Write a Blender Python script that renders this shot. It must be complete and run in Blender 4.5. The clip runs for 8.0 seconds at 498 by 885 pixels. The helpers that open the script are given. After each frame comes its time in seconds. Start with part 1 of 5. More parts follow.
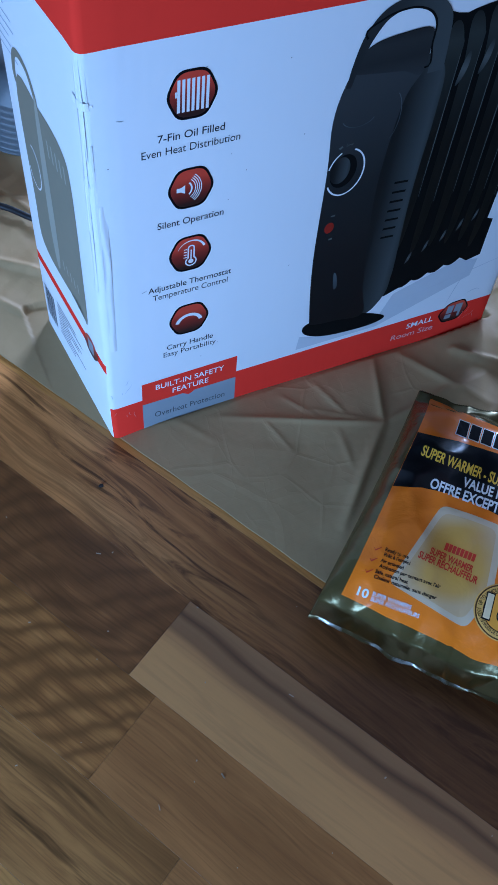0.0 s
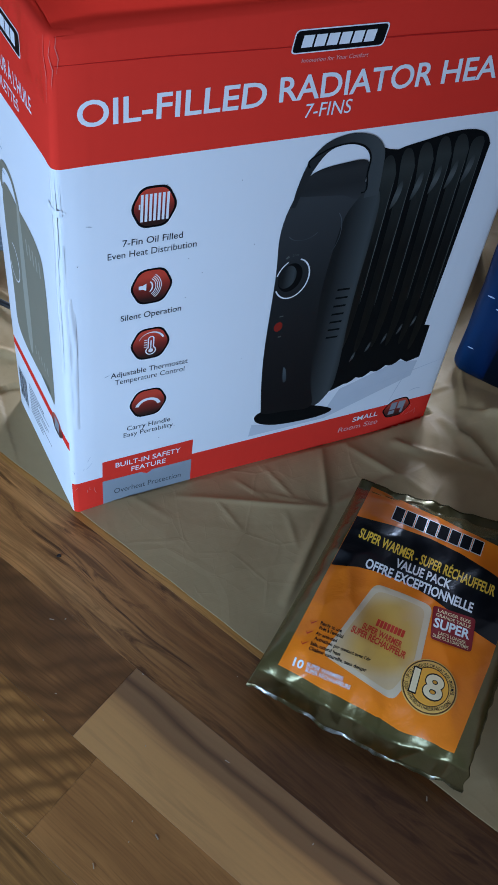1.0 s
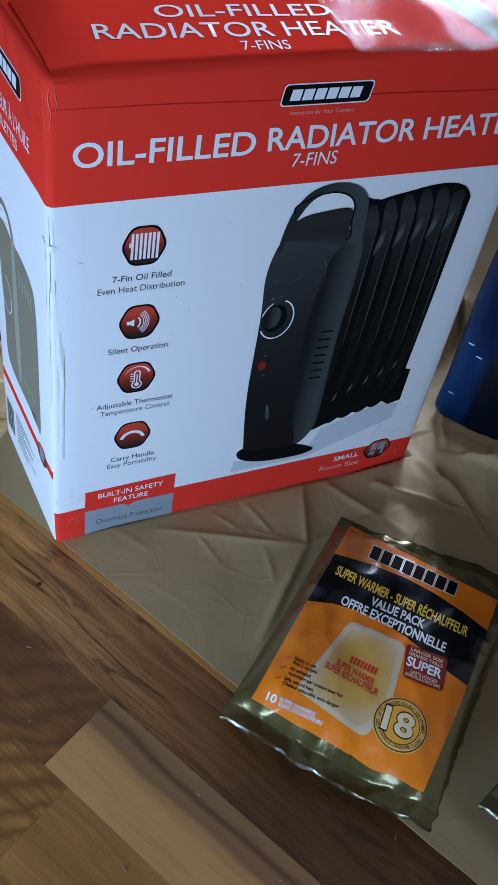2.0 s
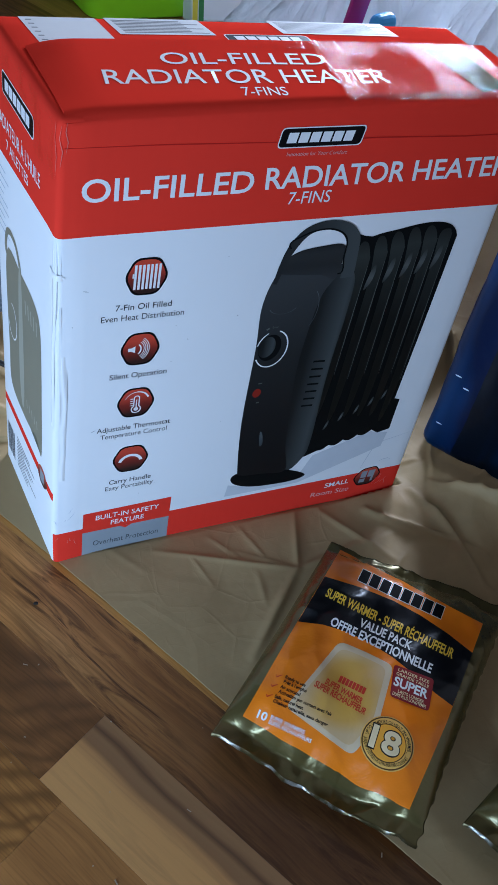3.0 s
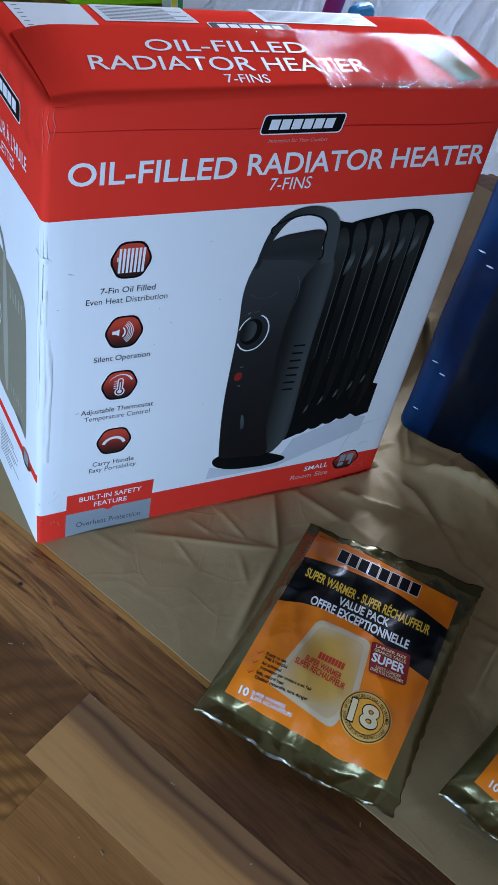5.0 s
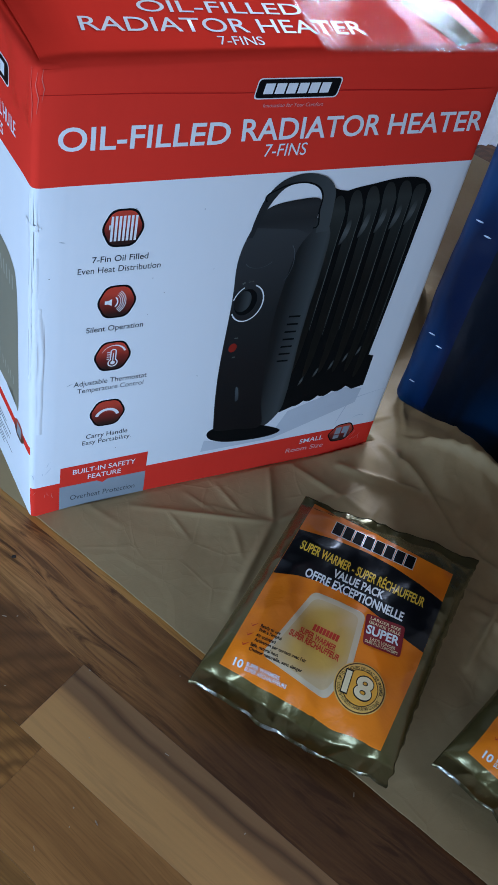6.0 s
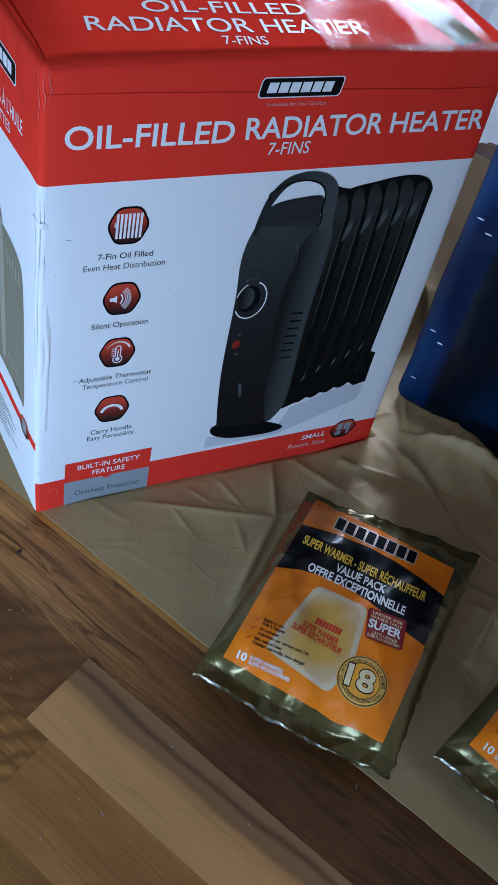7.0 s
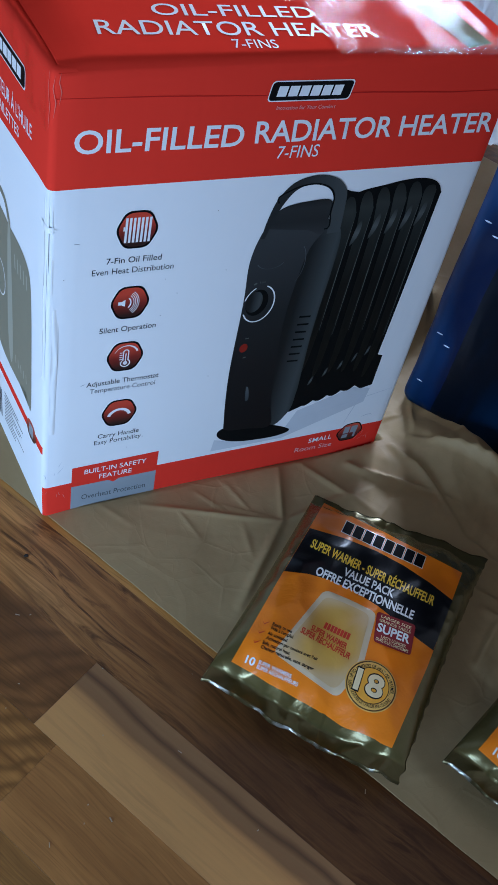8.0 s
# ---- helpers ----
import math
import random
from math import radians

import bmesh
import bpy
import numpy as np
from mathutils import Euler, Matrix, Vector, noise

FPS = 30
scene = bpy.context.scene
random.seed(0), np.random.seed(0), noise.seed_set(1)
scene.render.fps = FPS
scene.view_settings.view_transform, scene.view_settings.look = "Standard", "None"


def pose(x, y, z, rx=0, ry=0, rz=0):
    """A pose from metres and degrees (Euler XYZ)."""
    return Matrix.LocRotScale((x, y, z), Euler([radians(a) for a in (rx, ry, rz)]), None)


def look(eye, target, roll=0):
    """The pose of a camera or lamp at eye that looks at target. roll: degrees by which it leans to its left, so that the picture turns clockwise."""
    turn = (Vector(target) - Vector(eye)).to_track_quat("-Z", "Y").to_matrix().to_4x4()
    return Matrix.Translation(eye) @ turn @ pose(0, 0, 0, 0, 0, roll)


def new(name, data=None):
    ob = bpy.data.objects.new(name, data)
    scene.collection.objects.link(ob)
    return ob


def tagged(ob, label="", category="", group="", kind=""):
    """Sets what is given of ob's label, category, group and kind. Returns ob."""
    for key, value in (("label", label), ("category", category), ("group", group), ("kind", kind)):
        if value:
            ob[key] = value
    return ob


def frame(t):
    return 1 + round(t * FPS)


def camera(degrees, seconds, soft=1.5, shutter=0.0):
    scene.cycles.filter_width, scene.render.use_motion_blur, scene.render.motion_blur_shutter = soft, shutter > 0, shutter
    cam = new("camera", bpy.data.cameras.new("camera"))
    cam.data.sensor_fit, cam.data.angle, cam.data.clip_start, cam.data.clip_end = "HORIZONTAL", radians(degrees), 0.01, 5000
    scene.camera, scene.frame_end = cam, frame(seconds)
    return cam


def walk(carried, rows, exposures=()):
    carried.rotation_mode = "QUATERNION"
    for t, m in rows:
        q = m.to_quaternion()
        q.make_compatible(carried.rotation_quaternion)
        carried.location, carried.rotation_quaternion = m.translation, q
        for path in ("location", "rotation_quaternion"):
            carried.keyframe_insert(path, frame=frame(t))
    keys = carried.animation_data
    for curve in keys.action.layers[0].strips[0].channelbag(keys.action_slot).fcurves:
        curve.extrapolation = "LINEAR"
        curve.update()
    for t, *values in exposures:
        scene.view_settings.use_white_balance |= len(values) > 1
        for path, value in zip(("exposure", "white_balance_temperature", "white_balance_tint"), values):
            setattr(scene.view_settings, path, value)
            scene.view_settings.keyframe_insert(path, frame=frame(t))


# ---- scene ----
cam = camera(32.4, 8.0)
PATH = [
    (0, (-0.087, -0.344, 0.552), (0.468, 0.579, -1.133), 8.9),
    (0.5, (-0.083, -0.372, 0.576), (0.53, 0.645, -1.033), 10.3),
    (1, (-0.086, -0.385, 0.586), (0.575, 0.693, -0.964), 11.5),
    (1.5, (-0.084, -0.39, 0.59), (0.604, 0.719, -0.925), 12.7),
    (3, (-0.098, -0.413, 0.606), (0.64, 0.773, -0.825), 14.3),
    (3.5, (-0.101, -0.42, 0.611), (0.655, 0.777, -0.802), 14.6),
    (4, (-0.104, -0.421, 0.611), (0.667, 0.764, -0.804), 15.2),
    (4.5, (-0.108, -0.424, 0.612), (0.675, 0.748, -0.807), 15.7),
    (6, (-0.104, -0.424, 0.605), (0.677, 0.683, -0.867), 16.7),
    (6.5, (-0.104, -0.425, 0.605), (0.677, 0.678, -0.869), 16.8),
    (7, (-0.109, -0.428, 0.608), (0.671, 0.676, -0.867), 16.7),
    (7.5, (-0.112, -0.426, 0.609), (0.667, 0.678, -0.865), 16.7),
    (8, (-0.113, -0.423, 0.607), (0.666, 0.682, -0.866), 16.6),
]
walk(cam, [(t, look(eye, target, roll)) for t, eye, target, roll in PATH],
     [(0, -0.15, 4980, 15), (0.5, -0.11, 5560, 15), (1.0, -0.08, 6020, 15), (1.5, -0.07, 6130, 15), (3.0, -0.04, 6250, 15), (4.5, -0.02, 6250, 15), (6.0, -0.10, 6200, 15), (8, -0.11, 6140, 15)])

# ---- world and light: daylight through two windows ----
world = bpy.data.worlds.new("world")
scene.world = world
world.use_nodes = True
sky = world.node_tree.nodes.new("ShaderNodeTexSky")
sky.sky_type, sky.sun_disc = "NISHITA", False
sky.sun_elevation, sky.sun_rotation = radians(35), radians(200)
world.node_tree.links.new(sky.outputs[0], world.node_tree.nodes["Background"].inputs[0])
world.node_tree.nodes["Background"].inputs[1].default_value = 0.12
sun = new("sun", bpy.data.lights.new("sun", "SUN"))
sun.data.energy, sun.data.angle, sun.data.color = 0.8, radians(12), (1, 0.95, 0.88)
sun.matrix_basis = look((0, 0, 5), (-1.0, 2.0, 2.0))


def window_light(name, centre, target, w, h, watts, color):
    lamp = new(name, bpy.data.lights.new(name, "AREA"))
    lamp.data.shape, lamp.data.size, lamp.data.size_y = "RECTANGLE", w, h
    lamp.data.energy, lamp.data.color = watts, color
    lamp.matrix_basis = look(centre, target)


# Daylight from the left; its low, near place is invented to set the falloff.
window_light("window_light_left", (-0.620, -0.470, 0.19), (-0.120, 0.396, 0.19), 0.55, 0.26, 9.4, (0.42, 0.68, 1.0))
window_light("window_light_north", (1.80, 1.92, 1.16), (1.80, 0, 1.16), 0.86, 1.10, 230, (0.63, 0.78, 1.0))


# ---- small builders ----
def part(name, bm, mat, parent=None, label="", smooth=False, crisp=0):
    """Links a bmesh as one mesh object under a thing or a part."""
    me = bpy.data.meshes.new(name)
    bm.to_mesh(me)
    bm.free()
    if smooth:
        me.polygons.foreach_set("use_smooth", [True] * len(me.polygons))
    if crisp:
        me.set_sharp_from_angle(angle=radians(crisp))
    if mat:
        me.materials.append(mat)
    ob = new(name, me)
    if parent:
        ob.parent = parent
        ob.matrix_parent_inverse = Matrix.Identity(4)
    if label:
        ob["label"] = label
    return ob


def thing(name, label, category, m=None, group=""):
    ob = new(name)
    ob.empty_display_size = 0.05
    if m:
        ob.matrix_basis = m
    return tagged(ob, label, category, group)


def cuboid(x0, x1, y0, y1, z0, z1, bevel=0.0, seg=2):
    bm = bmesh.new()
    bmesh.ops.create_cube(bm, size=1)
    for v in bm.verts:
        v.co = Vector(((x0 + x1) / 2 + v.co.x * (x1 - x0), (y0 + y1) / 2 + v.co.y * (y1 - y0), (z0 + z1) / 2 + v.co.z * (z1 - z0)))
    if bevel:
        bmesh.ops.bevel(bm, geom=bm.edges[:], offset=bevel, segments=seg, affect="EDGES", profile=0.5)
    return bm


def slices(bm, axis, lo, hi, step):
    """Cuts all faces by planes across one axis, every step."""
    n = Vector((0, 0, 0))
    n[axis] = 1
    k = lo
    while k < hi:
        p = Vector((0, 0, 0))
        p[axis] = k
        bmesh.ops.bisect_plane(bm, geom=bm.verts[:] + bm.edges[:] + bm.faces[:], plane_co=p, plane_no=n)
        k += step


# ---- materials ----
class Nodes:
    def __init__(self, name, rough=0.5, metal=0.0, color=(0.5, 0.5, 0.5), spec=0.5):
        self.mat = bpy.data.materials.new(name)
        self.mat.use_nodes = True
        self.t = self.mat.node_tree
        self.p = self.t.nodes["Principled BSDF"]
        self.p.inputs["Roughness"].default_value = rough
        self.p.inputs["Metallic"].default_value = metal
        self.p.inputs["Base Color"].default_value = (*color, 1)
        self.p.inputs["Specular IOR Level"].default_value = spec

    def node(self, kind, **values):
        n = self.t.nodes.new(kind)
        for k, v in values.items():
            n.inputs[k.replace("_", " ")].default_value = v
        return n

    def link(self, a, b):
        self.t.links.new(a, b)

    def coords(self, scale=(1, 1, 1), rot=(0, 0, 0), source="Object"):
        tc = self.node("ShaderNodeTexCoord")
        mp = self.node("ShaderNodeMapping")
        mp.inputs["Scale"].default_value = scale
        mp.inputs["Rotation"].default_value = rot
        self.link(tc.outputs[source], mp.inputs["Vector"])
        return mp.outputs[0]

    def noise(self, vec, scale, detail=4, rough=0.5, distort=0.0):
        n = self.node("ShaderNodeTexNoise", Scale=scale, Detail=detail, Roughness=rough, Distortion=distort)
        if vec:
            self.link(vec, n.inputs["Vector"])
        return n.outputs["Fac"]

    def ramp(self, fac, stops):
        r = self.node("ShaderNodeValToRGB")
        e = r.color_ramp.elements
        while len(e) < len(stops):
            e.new(0.5)
        for k, (pos, c) in enumerate(stops):
            e[k].position = pos
            e[k].color = (*c, 1) if len(c) == 3 else c
        self.link(fac, r.inputs[0])
        return r.outputs[0]

    def mix(self, fac, a, b, mode="MIX"):
        n = self.t.nodes.new("ShaderNodeMix")
        n.data_type, n.blend_type = "RGBA", mode
        for sock, v in ((n.inputs[0], fac), (n.inputs[6], a), (n.inputs[7], b)):
            if isinstance(v, (int, float)):
                sock.default_value = v
            elif isinstance(v, tuple):
                sock.default_value = (*v, 1)
            else:
                self.link(v, sock)
        return n.outputs[2]

    def math(self, op, a, b=0.0, c=0.0):
        n = self.t.nodes.new("ShaderNodeMath")
        n.operation = op
        for sock, v in zip(n.inputs, (a, b, c)):
            if isinstance(v, (int, float)):
                sock.default_value = v
            else:
                self.link(v, sock)
        return n.outputs[0]

    def bump(self, height, strength=0.3, distance=0.001):
        b = self.node("ShaderNodeBump", Strength=strength, Distance=distance)
        self.link(height, b.inputs["Height"])
        old = self.p.inputs["Normal"]
        if old.is_linked:
            self.link(old.links[0].from_socket, b.inputs["Normal"])
        self.link(b.outputs[0], old)

    def base(self, sock):
        self.link(sock, self.p.inputs["Base Color"])

    def rough(self, sock):
        self.link(sock, self.p.inputs["Roughness"])


def ink(name, color, rough=0.42):
    """Printing ink on coated card, with a faint mottle."""
    m = Nodes(name, rough, color=color, spec=0.06)
    v = m.coords()
    n = m.noise(v, 90, 3)
    m.base(m.mix(m.math("MULTIPLY", n, 0.22), color, tuple(c * 0.72 for c in color)))
    m.bump(m.noise(v, 45, 3), 0.06, 0.001)
    return m.mat


def wood(name, dark, mid, light, streak=0.5, burl=0.0, ripple=0.0, vein=0.0, rough=0.34, heart_shade=None, gain=1.0):
    """Strip flooring, grain along local x, in metres."""
    dark, mid, light = ((c[0] * gain, c[1] * gain * 0.88, c[2] * gain * 0.54) for c in (dark, mid, light))
    m = Nodes(name, rough, spec=0.28)
    info = m.node("ShaderNodeObjectInfo")
    tc = m.node("ShaderNodeTexCoord")
    shift = m.node("ShaderNodeVectorMath")
    shift.operation = "ADD"
    comb = m.node("ShaderNodeCombineXYZ")
    m.link(m.math("MULTIPLY", info.outputs["Random"], 13.7), comb.inputs[0])
    m.link(m.math("MULTIPLY", info.outputs["Random"], 31.1), comb.inputs[1])
    m.link(tc.outputs["Object"], shift.inputs[0])
    m.link(comb.outputs[0], shift.inputs[1])
    # the lines of growth swerve gently across the strip
    flow = m.node("ShaderNodeMapping")
    flow.inputs["Scale"].default_value = (7, 14, 1)
    m.link(shift.outputs[0], flow.inputs["Vector"])
    swerve = m.node("ShaderNodeCombineXYZ")
    m.link(m.math("MULTIPLY", m.math("SUBTRACT", m.noise(flow.outputs[0], 1, 2, 0.5), 0.5), 0.018), swerve.inputs[1])
    bent = m.node("ShaderNodeVectorMath")
    bent.operation = "ADD"
    m.link(shift.outputs[0], bent.inputs[0])
    m.link(swerve.outputs[0], bent.inputs[1])

    def grain(sx, sy, turn=0.0):
        mp = m.node("ShaderNodeMapping")
        mp.inputs["Scale"].default_value = (sx, sy, 1)
        mp.inputs["Rotation"].default_value = (0, 0, radians(turn))
        m.link(bent.outputs[0], mp.inputs["Vector"])
        return mp.outputs[0]

    def mask(fac, lo, hi, amount):
        return m.math("MULTIPLY", m.ramp(fac, [(lo, (0, 0, 0)), (hi, (1, 1, 1))]), amount)
    broad = m.noise(grain(3.5, 30), 1, 4, 0.55, 0.3)
    lines = m.noise(grain(5, 170), 1, 5, 0.62, 0.2)
    fine = m.noise(grain(22, 700), 1, 3, 0.6)
    cloud = m.noise(grain(11, 20), 1, 3, 0.6)
    col = m.ramp(broad, [(0.30, dark), (0.5, mid), (0.70, light)])
    col = m.mix(mask(cloud, 0.42, 0.70, 0.40), col, tuple(c * 0.75 for c in dark))
    col = m.mix(mask(lines, 0.44, 0.64, 0.75 * streak), col, tuple(c * 0.6 for c in dark))
    if burl:
        fleck = m.noise(grain(13, 85), 1, 5, 0.65, 1.3)
        patch = m.noise(grain(6, 26), 1, 3, 0.5, 0.5)
        col = m.mix(m.math("MULTIPLY", mask(fleck, 0.48, 0.62, burl), mask(patch, 0.34, 0.54, 1.0)), col, tuple(c * 0.32 for c in dark))
    if ripple:
        figure = m.node("ShaderNodeTexWave", Scale=15.0, Distortion=13.0, Detail=3.0, Detail_Scale=0.5, Detail_Roughness=0.6)
        figure.bands_direction = "X"
        m.link(grain(1, 1.5, 32), figure.inputs["Vector"])
        col = m.mix(m.math("MULTIPLY", m.math("POWER", figure.outputs["Fac"], 1.5), ripple), col, tuple(c * 0.42 for c in mid))
    if vein:
        run = m.noise(grain(2.6, 40), 1, 4, 0.6, 0.9)
        col = m.mix(mask(run, 0.56, 0.63, vein), col, tuple(c * 0.30 for c in dark))
    col = m.mix(mask(fine, 0.48, 0.68, 0.45), col, tuple(c * 0.5 for c in dark))
    # Red heartwood along the strip, darkened further to stand in for shade.
    if heart_shade:
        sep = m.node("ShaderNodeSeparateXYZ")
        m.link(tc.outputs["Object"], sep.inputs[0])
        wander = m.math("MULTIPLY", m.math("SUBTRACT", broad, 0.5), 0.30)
        along = m.math("DIVIDE", m.math("SUBTRACT", m.math("ADD", sep.outputs[0], wander), heart_shade[0]), heart_shade[1] - heart_shade[0])
        shaded_heart = m.mix(mask(lines, 0.4, 0.75, 0.5), heart_shade[2], tuple(c * 0.62 for c in heart_shade[2]))
        col = m.mix(m.ramp(along, [(0.0, (0, 0, 0)), (1.0, (0.88, 0.88, 0.88))]), col, shaded_heart)
    m.base(col)
    m.rough(m.math("ADD", m.math("MULTIPLY", lines, 0.14), rough - 0.06))
    m.bump(fine, 0.10, 0.0005)
    m.bump(cloud, 0.04, 0.002)
    return m.mat


WOOD_DARK = wood("walnut_dark", (0.10, 0.045, 0.022), (0.17, 0.078, 0.038), (0.24, 0.113, 0.055), 0.5, 0.25, 0.60, gain=1.65)
WOOD_STREAK = wood("walnut_streaked", (0.12, 0.05, 0.019), (0.30, 0.135, 0.055), (0.42, 0.20, 0.085), 0.8, 0.5)
WOOD_MID = wood("walnut_mid", (0.25, 0.114, 0.051), (0.325, 0.155, 0.071), (0.375, 0.183, 0.086), 0.45, 0.1, gain=1.32)
WOOD_WAVY = wood("walnut_wavy", (0.18, 0.078, 0.032), (0.36, 0.170, 0.072), (0.46, 0.230, 0.102), 0.8, 0.3, 0.85, gain=1.2)
WOOD_PALE = wood("sapwood_pale", (0.36, 0.18, 0.075), (0.50, 0.27, 0.115), (0.56, 0.32, 0.145), 0.35)
WOOD_RED = wood("walnut_red", (0.075, 0.027, 0.011), (0.12, 0.047, 0.02), (0.165, 0.066, 0.029), 0.5, 0.2)
# Heart tone here includes shade painted into the strip's right end.
WOOD_LONG = wood("walnut_heart_shaded", (0.20, 0.088, 0.038), (0.37, 0.180, 0.085), (0.47, 0.245, 0.120), 0.8, 1.0, 0.0, gain=1.85, heart_shade=(-0.12, 0.14, (0.068, 0.024, 0.009)))
WOODS = [WOOD_DARK, WOOD_STREAK, WOOD_MID, WOOD_WAVY, WOOD_PALE, WOOD_RED]


def kraft():
    m = Nodes("kraft_paper", 0.62, color=(0.3, 0.23, 0.15))
    v = m.coords()
    a, b = m.noise(v, 9, 4), m.noise(v, 160, 3)
    col = m.ramp(a, [(0.3, (0.37, 0.248, 0.116)), (0.7, (0.455, 0.314, 0.152))])
    m.base(m.mix(m.math("MULTIPLY", b, 0.3), col, (0.28, 0.19, 0.09)))
    fib = m.noise(m.coords((40, 900, 40)), 1, 3)
    m.bump(fib, 0.10, 0.0004)
    # sharp creases between flat facets, at three sizes
    swirl = m.node("ShaderNodeTexNoise", Scale=14.0, Detail=2.0)
    m.link(v, swirl.inputs["Vector"])
    bent = m.mix(0.018, v, swirl.outputs["Color"])
    for size, strength in ((7.0, 0.20), (19.0, 0.14), (60.0, 0.05)):
        vor = m.node("ShaderNodeTexVoronoi", Scale=size)
        vor.feature = "DISTANCE_TO_EDGE"
        m.link(bent, vor.inputs["Vector"])
        keep = m.ramp(m.noise(v, size * 0.6, 2), [(0.45, (0, 0, 0)), (0.62, (1, 1, 1))])
        line = m.ramp(vor.outputs["Distance"], [(0.0, (1, 1, 1)), (0.035, (0.25, 0.25, 0.25)), (0.12, (0, 0, 0))])
        m.bump(m.math("MULTIPLY", line, keep), strength, 0.0016)
    m.bump(m.noise(v, 55, 3, 0.6, 0.4), 0.10, 0.0015)
    m.p.inputs["Specular IOR Level"].default_value = 0.3
    return m.mat


KRAFT = kraft()


def carton():
    """Coated corrugated card: white, a red band above and red stripes low down."""
    m = Nodes("printed_card", 0.5, spec=0.0)
    tc = m.node("ShaderNodeTexCoord")
    sep = m.node("ShaderNodeSeparateXYZ")
    m.link(tc.outputs["Object"], sep.inputs[0])
    x, y, z = sep.outputs
    geo = m.node("ShaderNodeNewGeometry")
    ns = m.node("ShaderNodeSeparateXYZ")
    m.link(geo.outputs["True Normal"], ns.inputs[0])
    side = m.math("GREATER_THAN", m.math("MULTIPLY", ns.outputs[0], -1.0), 0.72)
    front = m.math("GREATER_THAN", m.math("MULTIPLY", ns.outputs[1], -1.0), 0.72)
    v = m.coords()
    lim = m.math("ADD", m.math("SUBTRACT", 0.3155, m.math("MULTIPLY", x, 0.020)), m.math("MULTIPLY", y, -0.055))
    top = m.math("GREATER_THAN", z, lim)
    low_f = m.math("MULTIPLY", front, m.math("LESS_THAN", z, 0.0355))
    low_s = m.math("MULTIPLY", side, m.math("MULTIPLY", m.math("LESS_THAN", z, 0.0835), m.math("GREATER_THAN", z, 0.0745)))
    red = m.math("MINIMUM", m.math("ADD", m.math("ADD", top, low_f), low_s), 1.0)
    white = m.mix(m.math("MULTIPLY", m.noise(v, 14, 4), 0.14), (0.80, 0.81, 0.82), (0.66, 0.68, 0.70))
    redc = m.mix(m.math("MULTIPLY", m.noise(v, 20, 4), 0.3), (0.82, 0.044, 0.026), (0.73, 0.036, 0.022))
    m.base(m.mix(red, white, redc))
    # faint flutes, dents and scuffs
    flute = m.node("ShaderNodeTexWave", Scale=42.0, Distortion=0.4, Detail=1.0)
    m.link(v, flute.inputs["Vector"])
    m.bump(flute.outputs["Fac"], 0.03, 0.0006)
    m.bump(m.noise(v, 12, 4, 0.55), 0.12, 0.004)
    m.bump(m.noise(v, 60, 4, 0.6), 0.08, 0.001)
    m.rough(m.math("ADD", m.math("MULTIPLY", m.noise(v, 25, 4), 0.14), 0.42))
    return m.mat


CARTON = carton()
BLACK = ink("ink_black", (0.006, 0.006, 0.007))
WHITE = ink("ink_white", (0.82, 0.83, 0.84))
RED = ink("ink_red", (0.80, 0.042, 0.025))
GREY = ink("ink_grey", (0.29, 0.32, 0.345))
TEXTGREY = ink("ink_text", (0.035, 0.035, 0.04))


# ---- the room ----
def wall_with_window(name, size, hole, m, mat, label):
    """A wall 0.15 thick in its own xz plane, x 0..size[0], with one opening through it."""
    L, H = size
    x0, x1, z0, z1 = hole
    bm = bmesh.new()
    for a, b, c, d in ((0, x0, 0, H), (x1, L, 0, H), (x0, x1, 0, z0), (x0, x1, z1, H)):
        if b > a and d > c:
            piece = cuboid(a, b, 0, 0.15, c, d)
            me = bpy.data.meshes.new("piece")
            piece.to_mesh(me)
            piece.free()
            bm.from_mesh(me)
            bpy.data.meshes.remove(me)
    ob = part(name, bm, mat)
    ob.matrix_basis = m
    return tagged(ob, label, "wall", kind="structure")


def plaster():
    m = Nodes("painted_wall", 0.7)
    v = m.coords()
    m.base(m.mix(m.noise(v, 3, 4), (0.16, 0.15, 0.14), (0.13, 0.12, 0.11)))
    m.bump(m.noise(v, 120, 3), 0.1, 0.001)
    return m.mat


PLASTER = plaster()
X0, X1, Y0, Y1, HH = -1.27, 2.3, -0.845, 1.9, 2.4
wall_with_window("wall_west", (Y1 + 0.095, HH), (0, 0, 0, 0), pose(X0, -0.095, 0, 0, 0, 90), PLASTER, "plain painted plaster wall")
# Unseen slanted wall and low opening, added to hold the left lamp.
wall_with_window("wall_slanted", (1.5, HH), (0.455, 1.045, 0.04, 0.34), pose(X0 - 0.075, -0.095 - 0.13, 0, 0, 0, -30), PLASTER, "unseen slanted plaster wall, added with a low opening for the left light")
wall_with_window("wall_east", (Y1 - Y0, HH), (0, 0, 0, 0), pose(X1 + 0.15, Y0, 0, 0, 0, 90), PLASTER, "plain painted plaster wall")
wall_with_window("wall_north", (X1 - X0, HH), (1.35 - X0, 2.25 - X0, 0.59, 1.73), pose(X0, Y1, 0), PLASTER, "painted plaster wall with a window opening")
wall_with_window("wall_south", (X1 - 0.03, HH), (0, 0, 0, 0), pose(0.03, Y0 - 0.15, 0), PLASTER, "plain painted plaster wall")
tagged(part("ceiling", cuboid(X0 - 0.15, X1 + 0.15, Y0 - 0.15, Y1 + 0.15, HH, HH + 0.1), PLASTER), "plain painted ceiling", "ceiling", kind="structure")

